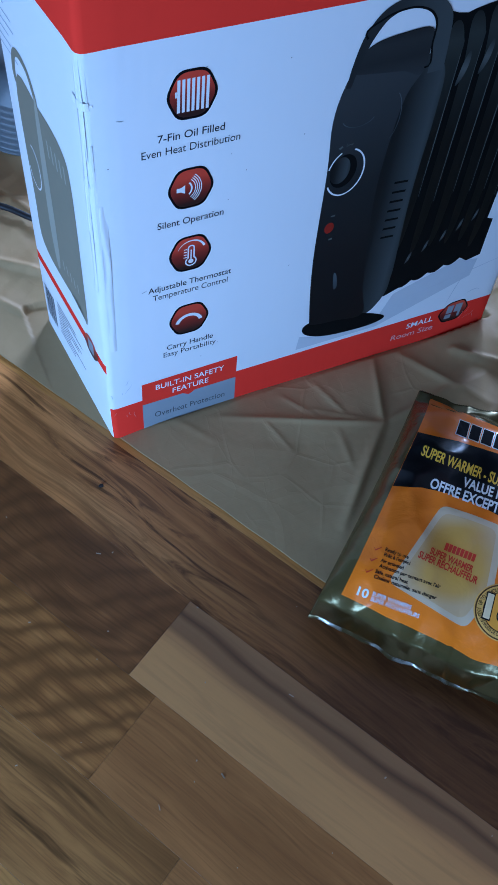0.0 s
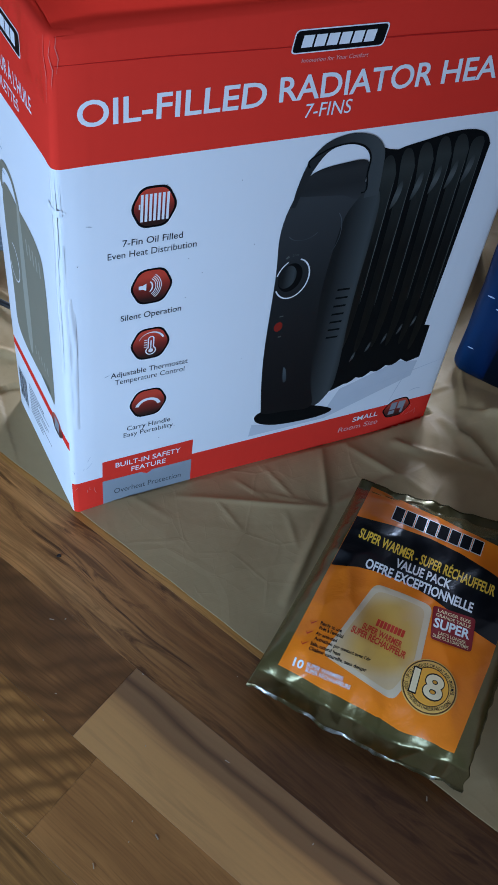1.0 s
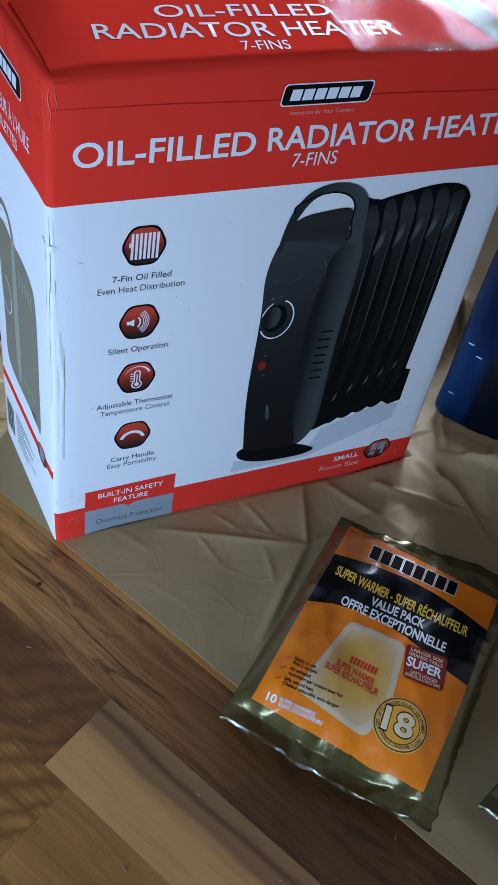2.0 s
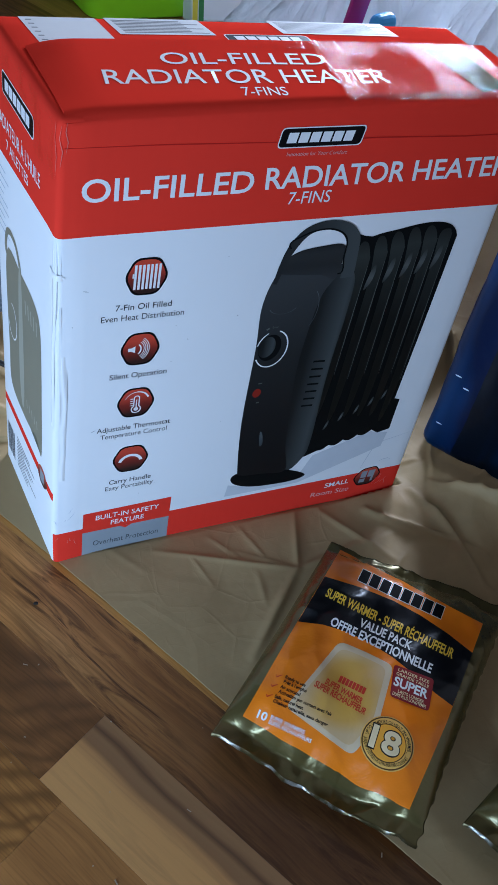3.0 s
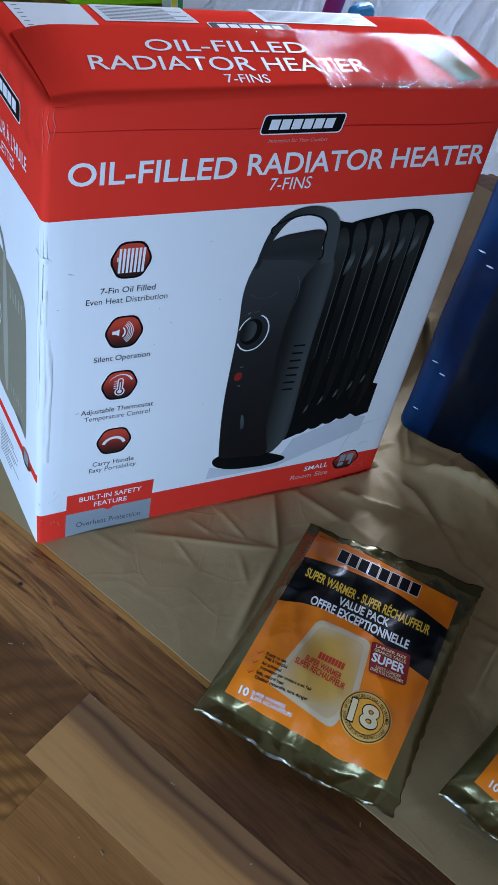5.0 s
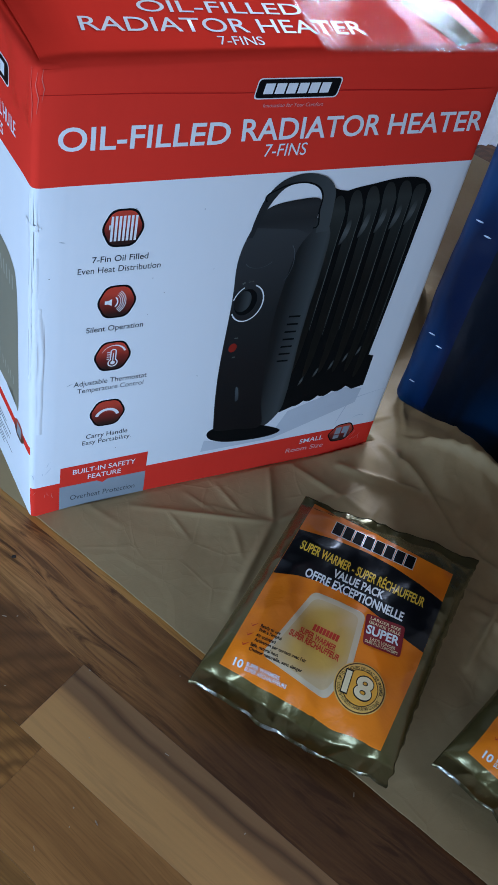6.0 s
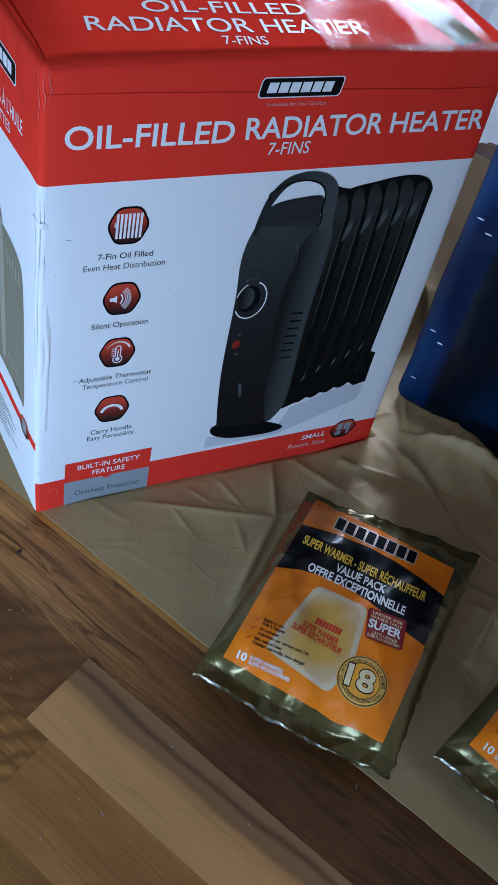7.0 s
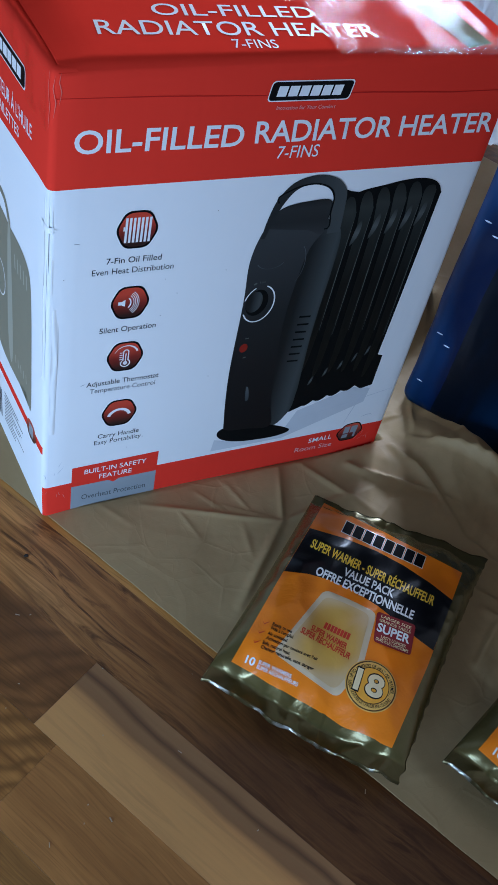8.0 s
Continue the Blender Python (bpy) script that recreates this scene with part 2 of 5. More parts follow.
# ---- strip floor ----
ALONG, ACROSS = Vector((0.502, -0.865, 0)), Vector((0.865, 0.502, 0))
PITCH, ROW0 = 0.0637, -0.0035
floor = tagged(part("floor", cuboid(X0 - 0.15, X1 + 0.15, Y0 - 0.15, Y1 + 0.15, -0.06, -0.0085), WOOD_DARK), "walnut strip laminate floor with mixed brown tones", "floor", kind="structure")

# ---- paper ----
FOLDS = [  # start, end, height, half width
    ((0.20, -0.064), (0.085, -0.014), 0.0030, 0.008),
    ((0.20, -0.064), (0.130, -0.132), 0.0050, 0.012),
    ((0.20, -0.064), (0.223, -0.004), 0.0040, 0.007),
    ((0.20, -0.064), (0.15, -0.030), 0.0022, 0.005),
    ((0.20, -0.064), (0.300, -0.045), 0.0030, 0.008),
    ((0.135, -0.012), (0.160, -0.048), 0.0020, 0.004),
    ((0.165, -0.008), (0.178, -0.052), 0.0022, 0.004),
    ((0.110, -0.018), (0.122, -0.060), 0.0016, 0.004),
    ((0.245, -0.006), (0.290, -0.080), 0.0045, 0.010),
    ((0.34, -0.015), (0.352, -0.13), 0.0075, 0.012),
    ((0.375, -0.030), (0.475, -0.155), 0.0150, 0.012),
    ((0.29, -0.02), (0.365, -0.105), 0.0060, 0.011),
    ((0.352, -0.13), (0.41, -0.25), 0.0090, 0.014),
    ((0.44, -0.07), (0.38, -0.20), 0.0080, 0.012),
    ((0.33, -0.2), (0.40, -0.33), 0.0060, 0.012),
    ((0.30, -0.24), (0.37, -0.19), 0.0050, 0.010),
    ((-0.06, 0.21), (0.02, 0.15), 0.0080, 0.012),
    ((-0.10, 0.25), (0.0, 0.26), 0.0140, 0.012),
    ((-0.03, 0.30), (0.03, 0.20), 0.0070, 0.010),
    ((-0.06, 0.17), (-0.01, 0.11), 0.0050, 0.010),
    ((0.36, 0.10), (0.50, 0.30), 0.0180, 0.022),
    ((0.38, 0.30), (0.60, 0.35), 0.0220, 0.030),
]
STEPS = [  # start, end, height, gentle side, steep side
    ((0.368, -0.020), (0.480, -0.165), 0.016, 0.060, 0.006),
    ((0.200, -0.064), (0.130, -0.135), 0.0035, 0.040, 0.003),
    ((0.222, -0.004), (0.200, -0.064), 0.0030, 0.030, 0.003),
    ((0.085, -0.016), (0.200, -0.064), 0.0022, 0.020, 0.003),
    ((0.200, -0.064), (0.310, -0.050), 0.0030, 0.030, 0.004),
    ((0.300, -0.130), (0.420, -0.300), 0.0100, 0.050, 0.008),
]
rng = random.Random(21)
for k in range(110):
    x, y, a, ln = rng.uniform(-0.15, 0.60), rng.uniform(-0.40, 0.42), rng.uniform(0, math.pi), rng.uniform(0.02, 0.09)
    FOLDS.append(((x, y), (x + ln * math.cos(a), y + ln * math.sin(a)), rng.uniform(0.0006, 0.0018) * (1.6 if x > 0.3 or y > 0.12 else 1.0), rng.uniform(0.006, 0.010)))


def facets(x, y, scale, turn, seed):
    """Crumple: flat triangles with sharp folds between them, 0..1, for arrays."""
    c, d = math.cos(turn), math.sin(turn)
    wx, wy = 0.22 * np.sin(x * 23 + seed) * np.cos(y * 17), 0.22 * np.sin(y * 27 + seed * 2) * np.cos(x * 19)
    a, b = (x * c - y * d) * scale + wx, (x * d + y * c) * scale * 1.25 + wy
    a = a + b * 0.5
    i, j = np.floor(a), np.floor(b)
    f, g = a - i, b - j

    def h(p, q):
        v = np.sin(p * 127.1 + q * 311.7 + seed * 74.7) * 43758.5453
        return v - np.floor(v)
    low = h(i, j) * (1 - f - g) + h(i + 1, j) * f + h(i, j + 1) * g
    high = h(i + 1, j + 1) * (f + g - 1) + h(i + 1, j) * (1 - g) + h(i, j + 1) * (1 - f)
    return np.where(f + g < 1, low, high)


def paper_heights(x, y):
    h = np.zeros_like(x)
    for (ax, ay), (bx, by), t, w in FOLDS:
        dx, dy = bx - ax, by - ay
        k = np.clip(((x - ax) * dx + (y - ay) * dy) / (dx * dx + dy * dy), 0, 1)
        d = np.hypot(x - ax - k * dx, y - ay - k * dy)
        fade = np.sin(np.pi * np.clip(0.12 + 0.76 * k, 0, 1))
        h = np.maximum(h, (1.0 if ax > 0.26 else 0.40) * t * np.clip(1 - d / (0.5 * w), 0, 1) * fade + 0.30 * t * np.clip(1 - d / (2.2 * w), 0, 1) ** 2 * fade)
    for (ax, ay), (bx, by), t, wide, steep in STEPS:
        dx, dy = bx - ax, by - ay
        ln = math.hypot(dx, dy)
        k = ((x - ax) * dx + (y - ay) * dy) / (ln * ln)
        s = ((x - ax) * -dy + (y - ay) * dx) / ln
        fade = np.clip(1.25 - np.abs(k - 0.5) * 1.9, 0, 1)
        h = h + 0.6 * t * fade * np.where(s < 0, np.clip(1 + s / wide, 0, 1), np.clip(1 - s / steep, 0, 1))
    rough = 0.16 + 1.25 * np.clip((x - 0.26) / 0.15, 0, 1) * np.clip((0.12 - y) / 0.12, 0.15, 1) + 1.0 * np.clip((y - 0.1) / 0.12, 0, 1) * np.clip((0.15 - x) / 0.1, 0, 1)
    h = h + rough * (0.0085 * facets(x, y, 12, 0.5, 1) + 0.0050 * facets(x, y, 29, 1.1, 2) + 0.0022 * facets(x, y, 66, 2.0, 3))
    h = h + 0.014 * np.exp(-(((x - 0.40) / 0.05) ** 2 + ((y + 0.035) / 0.045) ** 2))
    h = h + 0.012 * np.exp(-(((x - 0.36) / 0.05) ** 2 + ((y + 0.09) / 0.05) ** 2))
    # paper pushed up into a heap between carton and package, added to shade the gap
    a, b = (x - 0.43) * 0.85 - (y - 0.20) * 0.53, (x - 0.43) * 0.53 + (y - 0.20) * 0.85
    heap = 0.070 * np.exp(-((a / 0.09) ** 2 + (b / 0.045) ** 2)) * (0.5 + facets(x, y, 24, 0.8, 6))
    h = h + heap * np.clip(((y - 0.052) - 0.852 * (x - 0.39)) / 0.03, 0, 1)
    edge = x * ACROSS.x + y * ACROSS.y
    h = h * (np.clip(edge / 0.03, 0, 1) * 0.85 + 0.15)
    h = h * np.clip((0.80 - edge) / 0.10, 0.04, 1)
    under = (x > -0.03) & (x < 0.335) & (y > -0.002) & (y < 0.14)
    return 0.0012 + np.where(under, 0.0, h)


NU, NV = 620, 400
iu, jv = np.meshgrid(np.arange(NU + 1), np.arange(NV + 1), indexing="ij")
uu, nn = -0.36 + 1.15 * iu / NU, 0.92 * (jv / NV) ** 1.25
nn = nn + 0.0015 + 0.0004 * np.sin(uu * 23) + 0.0002 * np.sin(uu * 131 + 1)
px, py = ALONG.x * uu + ACROSS.x * nn, ALONG.y * uu + ACROSS.y * nn
pz = paper_heights(px, py)
quads = [(i * (NV + 1) + j, (i + 1) * (NV + 1) + j, (i + 1) * (NV + 1) + j + 1, i * (NV + 1) + j + 1) for i in range(NU) for j in range(NV)]
sheet = bpy.data.meshes.new("packing_paper")
sheet.from_pydata(np.stack((px, py, pz), axis=-1).reshape(-1, 3).tolist(), [], quads)
sheet.polygons.foreach_set("use_smooth", [True] * len(sheet.polygons))
sheet.materials.append(KRAFT)
paper = tagged(new("packing_paper", sheet), "crumpled brown kraft packing paper spread on the floor", "paper")
paper.modifiers.new("thickness", "SOLIDIFY").thickness = 0.0004

# ---- heater carton ----
W, D, H = 0.333, 0.127, 0.39


def front_y(x, z):
    return 0.0205 * max(0.0, x / 0.33) * max(0.0, z / 0.39) - 0.005 * max(0.0, 1 - max(x, 0.0) / 0.12) ** 2 * max(0.0, 1 - z / 0.07) ** 2


def front(x, z, lift=0.0):
    """A place on the carton's slightly twisted front face, from the layout of its print."""
    a, c = x, z
    for _ in range(4):
        d = front_y(a, c)
        a, c = x + d * (x + 0.1) / 0.42, z - d * (0.61 - z) / 0.42
    return Vector((a, front_y(a, c) - lift * 0.35, c))


def side_at(y, z, lift=0.0):
    return Vector((-0.1 * y - lift * 0.35, y, z))


def carton_warp(co):
    x, y, z = co
    k = 1 - y / D
    y2 = y + front_y(x, z) * max(0.0, k)
    x2 = x - 0.1 * y - 0.006 * (z / H) * (x / W)
    bulge = 0.002 * math.sin(math.pi * min(1, max(0, x / W))) * math.sin(math.pi * min(1, max(0, y / D))) * (z / H) ** 8
    return Vector((x2, y2, z + bulge))


box = thing("heater_carton", "red and white cardboard heater carton, scuffed and taped", "box")
bm = cuboid(0, W, 0, D, -0.0045, H - 0.002, 0.0045, 3)
slices(bm, 0, 0.02, W, 0.03)
slices(bm, 2, 0.02, H, 0.03)
slices(bm, 1, 0.02, D, 0.03)
for v in bm.verts:
    v.co.z = max(v.co.z, 0.0014)
    q = carton_warp(v.co)
    edge = max(0.0, 1 - min(abs(v.co.x), 0.02) / 0.02) * max(0.0, 1 - min(abs(v.co.y), 0.02) / 0.02)
    q.x += 0.0012 * edge * noise.noise(v.co * 45)
    q.y += 0.0012 * edge * noise.noise(v.co * 45 + Vector((7, 0, 0)))
    v.co = q
part("body", bm, CARTON, box, smooth=True, crisp=50)

# ---- print and lettering ----
def glyphs(text, bold=0.0):
    cu = bpy.data.curves.new("type", "FONT")
    cu.body, cu.size, cu.offset, cu.resolution_u = text, 1.0, bold, 4
    ob = new("type", cu)
    dg = bpy.context.evaluated_depsgraph_get()
    me = bpy.data.meshes.new_from_object(ob.evaluated_get(dg))
    bm = bmesh.new()
    bm.from_mesh(me)
    bpy.data.objects.remove(ob)
    bpy.data.curves.remove(cu)
    bpy.data.meshes.remove(me)
    return bm


def extent(bm):
    xs, ys = [v.co.x for v in bm.verts], [v.co.y for v in bm.verts]
    return min(xs), max(xs), min(ys), max(ys)


probe = glyphs("H")
CAP = extent(probe)[3]
probe.free()


def line_of_type(text, x0, x1, base, cap, bold=0.0, slant=0.0, tilt=0.0):
    """Flat lettering from x0 to x1 with its base line and height of capitals; tilt in degrees about its left end."""
    bm = glyphs(text, bold)
    a, b, _, _ = extent(bm)
    sx, sy = (x1 - x0) / (b - a), cap / CAP
    c, s = math.cos(radians(tilt)), math.sin(radians(tilt))
    for v in bm.verts:
        px, py = (v.co.x - a) * sx + slant * v.co.y * sy, v.co.y * sy
        v.co = Vector((x0 + px * c - py * s, base + px * s + py * c, 0))
    return bm


def flat(*outlines):
    """Flat filled shapes, one polygon each, in 2D."""
    bm = bmesh.new()
    for pts in outlines:
        face = bm.faces.new([bm.verts.new((p[0], p[1], 0)) for p in pts])
        if face.normal.z < 0:
            face.normal_flip()
    bmesh.ops.triangulate(bm, faces=bm.faces[:])
    return bm


def smooth_loop(pts, n=6):
    """A closed curve through the points."""
    out, k = [], len(pts)
    for i in range(k):
        p0, p1, p2, p3 = (Vector(pts[(i + j) % k]) for j in (-1, 0, 1, 2))
        for a in range(n):
            t = a / n
            out.append(0.5 * (2 * p1 + (p2 - p0) * t + (2 * p0 - 5 * p1 + 4 * p2 - p3) * t * t + (3 * p1 - p0 - 3 * p2 + p3) * t ** 3))
    return out


def rounded(pts, r, n=4):
    """A polygon with rounded corners."""
    out, k = [], len(pts)
    for i in range(k):
        a, b, c = (Vector(pts[(i + j) % k]) for j in (-1, 0, 1))
        p, q = b + (a - b).normalized() * min(r, (a - b).length / 2), b + (c - b).normalized() * min(r, (c - b).length / 2)
        out += [p * (1 - t) ** 2 + b * 2 * t * (1 - t) + q * t * t for t in (j / n for j in range(n + 1))]
    return out


def rect(x0, x1, y0, y1, slant=0.0):
    return [(x0, y0), (x1, y0), (x1 + slant, y1), (x0 + slant, y1)]


def band(path, w):
    """A stroke of width w (or a width per point) along an open path."""
    path = [Vector(p) for p in path]
    left, right = [], []
    for i, p in enumerate(path):
        d = (path[min(i + 1, len(path) - 1)] - path[max(i - 1, 0)]).normalized()
        n = Vector((-d.y, d.x)) * (w[i] if isinstance(w, (list, tuple)) else w) / 2
        left.append(p + n)
        right.append(p - n)
    bm = bmesh.new()
    a = [bm.verts.new((*p, 0)) for p in left]
    b = [bm.verts.new((*p, 0)) for p in right]
    for i in range(len(path) - 1):
        bm.faces.new((b[i], b[i + 1], a[i + 1], a[i]))
    return bm


def arc(cx, cy, rx, ry, a0, a1, n=24):
    return [(cx + rx * math.cos(radians(a0 + (a1 - a0) * i / n)), cy + ry * math.sin(radians(a0 + (a1 - a0) * i / n))) for i in range(n + 1)]


def joined(*bms):
    out = bmesh.new()
    for b in bms:
        me = bpy.data.meshes.new("piece")
        b.to_mesh(me)
        b.free()
        out.from_mesh(me)
        bpy.data.meshes.remove(me)
    return out


def printed(name, bm, mat, parent, where, lift, label="", step=0.0):
    """Lays a flat shape on a surface: where(x, y, lift) gives the place."""
    a, b, c, d = extent(bm)
    if not step and max(b - a, d - c) > 0.022:
        step = 0.012
    if step:
        slices(bm, 0, a + step, b, step)
        slices(bm, 1, c + step, d, step)
    for v in bm.verts:
        v.co = Vector(where(v.co.x, v.co.y, lift))
    return part(name, bm, mat, parent, label)


# ---- the carton's print ----
def badge(parent, where, x0, x1, y0, y1, slant, tilt=0.0, lift=0.0003):
    """A black slanted plate with a pale rim and blank white blocks in place of its mark."""
    def turn(x, y, h):
        dx = x - x0
        return where(x, y + dx * math.tan(radians(tilt)), h)
    w, h = x1 - x0, y1 - y0
    rim = printed("badge", flat(rounded(rect(x0, x1, y0, y1, slant), h * 0.22)), WHITE, parent, turn, lift, "slanted black badge with a pale rim")
    e = h * 0.055
    printed("plate", flat(rounded(rect(x0 + e, x1 - e, y0 + e, y1 - e, slant * 0.9), h * 0.2)), BLACK, rim, turn, lift * 1.6)
    blocks = []
    n = 6
    a, b = x0 + w * 0.10, x0 + w * 0.90
    pitch = (b - a) / n
    for i in range(n):
        blocks.append(rect(a + i * pitch, a + (i + 0.84) * pitch, y0 + h * 0.25, y0 + h * 0.75, slant * 0.6))
    printed("block", flat(*blocks), WHITE, rim, turn, lift * 2.2)


def top_z(x, y):
    k = max(0.0, min(1.0, y / 0.081))
    if y <= 0.0822:
        return 0.3902 + 0.0034 * k ** 0.8 + 0.0012 * math.sin(math.pi * max(0, min(1, x / W))) * k
    return 0.3881 + 0.0019 * math.sin(math.pi * max(0, min(1, x / W))) * math.sin(math.pi * min(1, y / D))


def top(x, y, lift=0.0):
    """The layout of the lid's print."""
    return Vector((x, y, top_z(x, y) + 0.00010 + lift * 0.20))


# lid: the front flap lies over the back one
bm = bmesh.new()
NX, NY = 44, 24
grid = {}
for i in range(NX + 1):
    for j in range(NY + 1):
        start = 0.004 + 0.004 * j / NY
        x, y = start + (W - 0.009 - start) * i / NX, 0.0815 * (j / NY) ** 1.5
        wob = -0.0050 * max(0.0, 1 - y / 0.0075) ** 2
        y = y + front_y(x, 0.39) * (1 - j / NY)
        curl = 0.011 * max(0.0, 1 - i / 4) ** 2 * (j / NY) ** 0.5
        px = x - 0.1 * y
        y += 0.0006 * noise.noise(Vector((x * 30, 5, 0))) * (j / NY)
        grid[i, j, 1] = bm.verts.new((px, y, top_z(px, min(y, 0.0822)) + wob - curl * 0.4))
        grid[i, j, 0] = bm.verts.new((px, y, top_z(px, min(y, 0.0822)) + wob - 0.0026 - curl * 0.4))
for i in range(NX):
    for j in range(NY):
        bm.faces.new([grid[a, b, 1] for a, b in ((i, j), (i + 1, j), (i + 1, j + 1), (i, j + 1))])
        bm.faces.new([grid[a, b, 0] for a, b in ((i, j), (i, j + 1), (i + 1, j + 1), (i + 1, j))])
for i in range(NX):
    for j in (0, NY):
        bm.faces.new([grid[i, j, 0], grid[i + 1, j, 0], grid[i + 1, j, 1], grid[i, j, 1]])
for j in range(NY):
    for i in (0, NX):
        bm.faces.new([grid[i, j, 0], grid[i, j + 1, 0], grid[i, j + 1, 1], grid[i, j, 1]])
bmesh.ops.recalc_face_normals(bm, faces=bm.faces[:])
flap = part("lid_flap", bm, CARTON, box, "red lid flap with white lettering", smooth=True, crisp=50)

# front: title, badge
badge(box, front, 0.1275, 0.1835, 0.3675, 0.3805, 0.0015, tilt=0.8)
printed("slogan", line_of_type("Innovation for Your Comfort", 0.135, 0.1755, 0.3625, 0.0024, slant=0.15, tilt=0.4), ink("ink_pink", (0.72, 0.35, 0.33)), box, front, 0.0003)
for text, x0, x1, z, lean in (("OIL-FILLED", 0.0135, 0.1190, 0.3385, 0.0), ("RADIATOR", 0.1255, 0.2250, 0.3410, -0.08), ("HEATER", 0.2300, 0.3070, 0.3420, -0.13)):
    printed("title", line_of_type(text, x0, x1 - 0.0015, z, 0.0140, bold=0.014, slant=lean, tilt=0.6), WHITE, box, front, 0.0003, "large white slanted lettering", step=0.02)
printed("subtitle", line_of_type("7-FINS", 0.143, 0.1725, 0.3295, 0.0085, slant=0.02, tilt=0.6), WHITE, box, front, 0.0003)


# four round-cornered hexagons with symbols
def icon_ink():
    m = Nodes("ink_icon", 0.38)
    tc = m.node("ShaderNodeTexCoord")
    sep = m.node("ShaderNodeSeparateXYZ")
    m.link(tc.outputs["Generated"], sep.inputs[0])
    m.base(m.ramp(sep.outputs[2], [(0.08, (0.02, 0.008, 0.008)), (0.45, (0.2, 0.02, 0.015)), (0.8, (0.56, 0.055, 0.03))]))
    return m.mat


ICON = icon_ink()
FEATURES = [(0.0565, 0.2838, 0.0147, 0.0143), (0.0573, 0.2241, 0.0146, 0.0143), (0.0583, 0.1733, 0.0147, 0.0145), (0.0590, 0.1128, 0.0150, 0.0147)]
for k, (cx, cz, rx, rz) in enumerate(FEATURES):
    def hexa(f):
        return rounded([(cx - rx * f, cz), (cx - rx * f * 0.55, cz - rz * f), (cx + rx * f * 0.55, cz - rz * f), (cx + rx * f, cz), (cx + rx * f * 0.55, cz + rz * f), (cx - rx * f * 0.55, cz + rz * f)], 0.005)
    icon = printed("feature_icon", flat(hexa(1.0)), BLACK, box, front, 0.0003, "black-rimmed red hexagonal feature icon")
    printed("fill", flat(hexa(0.9)), ICON, icon, front, 0.0005)
    if k == 0:
        sym = [flat(r) for r in [rect(cx - 0.0082 + 0.0026 * i, cx - 0.0066 + 0.0026 * i, cz - 0.0095, cz + 0.0092) for i in range(7)] + [rect(cx - 0.0093, cx - 0.0084, cz - 0.0005, cz + 0.0028)]]
    elif k == 1:
        sym = ([flat([(cx - 0.0085, cz - 0.0015), (cx - 0.006, cz - 0.0015), (cx - 0.0035, cz - 0.003), (cx - 0.0035, cz + 0.003), (cx - 0.006, cz + 0.0015), (cx - 0.0085, cz + 0.0015)])] + [
                     band(arc(cx - 0.0045, cz, 0.005, 0.0055, -48, 48), 0.001), *[band(arc(cx - 0.0045, cz, r, r * 1.08, -52, 52), 0.0005) for r in (0.0072, 0.0084, 0.0096, 0.0108)]])
    elif k == 2:
        tx = cx + 0.0005
        sym = ([band(arc(tx, cz + 0.001, 0.009, 0.0095, 20, 160), [0.0002 + 0.0014 * (1 - i / 24) for i in range(25)]),
                     band(arc(tx, cz - 0.0065, 0.0034, 0.0036, 125, 415), 0.0009), band([(tx - 0.0019, cz - 0.004), (tx - 0.0019, cz + 0.0045)], 0.0009), band([(tx + 0.0019, cz - 0.004), (tx + 0.0019, cz + 0.0045)], 0.0009),
                     band(arc(tx, cz + 0.0045, 0.0019, 0.002, 0, 180), 0.0009), flat(arc(tx, cz - 0.0065, 0.0017, 0.0018, 0, 345)), band([(tx, cz - 0.006), (tx, cz + 0.003)], 0.0008),
                     *[band([(tx - 0.0048, cz + d), (tx - 0.0026, cz + d)], 0.0007) for d in (0.004, 0.0018, -0.0004, -0.0026)]])
    else:
        sym = [band(arc(cx, cz - 0.0045, 0.0085, 0.0085, 12, 168), 0.0026)]
    for piece in sym:
        printed("symbol", piece, WHITE, icon, front, 0.0007)
for text, x0, x1, z, cap, bold in (("7-Fin Oil Filled", 0.038, 0.0755, 0.2585, 0.0046, 0.006), ("Even Heat Distribution", 0.029, 0.0850, 0.2500, 0.0048, 0), ("Silent Operation", 0.0375, 0.0785, 0.1985, 0.0048, 0.006),
                                   ("Adjustable Thermostat", 0.031, 0.0870, 0.1465, 0.0048, 0.006), ("Temperature Control", 0.034, 0.0850, 0.1390, 0.0048, 0), ("Carry Handle", 0.0435, 0.0775, 0.0855, 0.0050, 0.006), ("Easy Portability", 0.041, 0.0800, 0.0782, 0.0050, 0)):
    printed("feature_text", line_of_type(text, x0, x1, z, cap, bold), TEXTGREY, box, front, 0.0003)
safety = printed("safety_panel", flat([(0.0245, 0.0285), (0.099, 0.0295), (0.0985, 0.0555), (0.0245, 0.0535)]), RED, box, front, 0.0004, "red and grey safety feature panel")
printed("lower_field", flat([(0.0250, -0.0032), (0.100, 0.0004), (0.099, 0.0295), (0.0245, 0.0285)]), GREY, safety, front, 0.0004)
printed("pointer", flat([(0.056, 0.029), (0.066, 0.029), (0.061, 0.0255)]), RED, safety, front, 0.0006)
for text, x0, x1, z, cap in (("BUILT-IN SAFETY", 0.035, 0.0885, 0.0430, 0.0058), ("FEATURE", 0.0480, 0.0765, 0.0335, 0.0058)):
    printed("lettering", line_of_type(text, x0, x1, z, cap, 0.006), WHITE, safety, front, 0.0006)
printed("lettering", line_of_type("Overheat Protection", 0.034, 0.091, 0.0085, 0.0066), ink("ink_slate", (0.07, 0.08, 0.09)), safety, front, 0.0006)
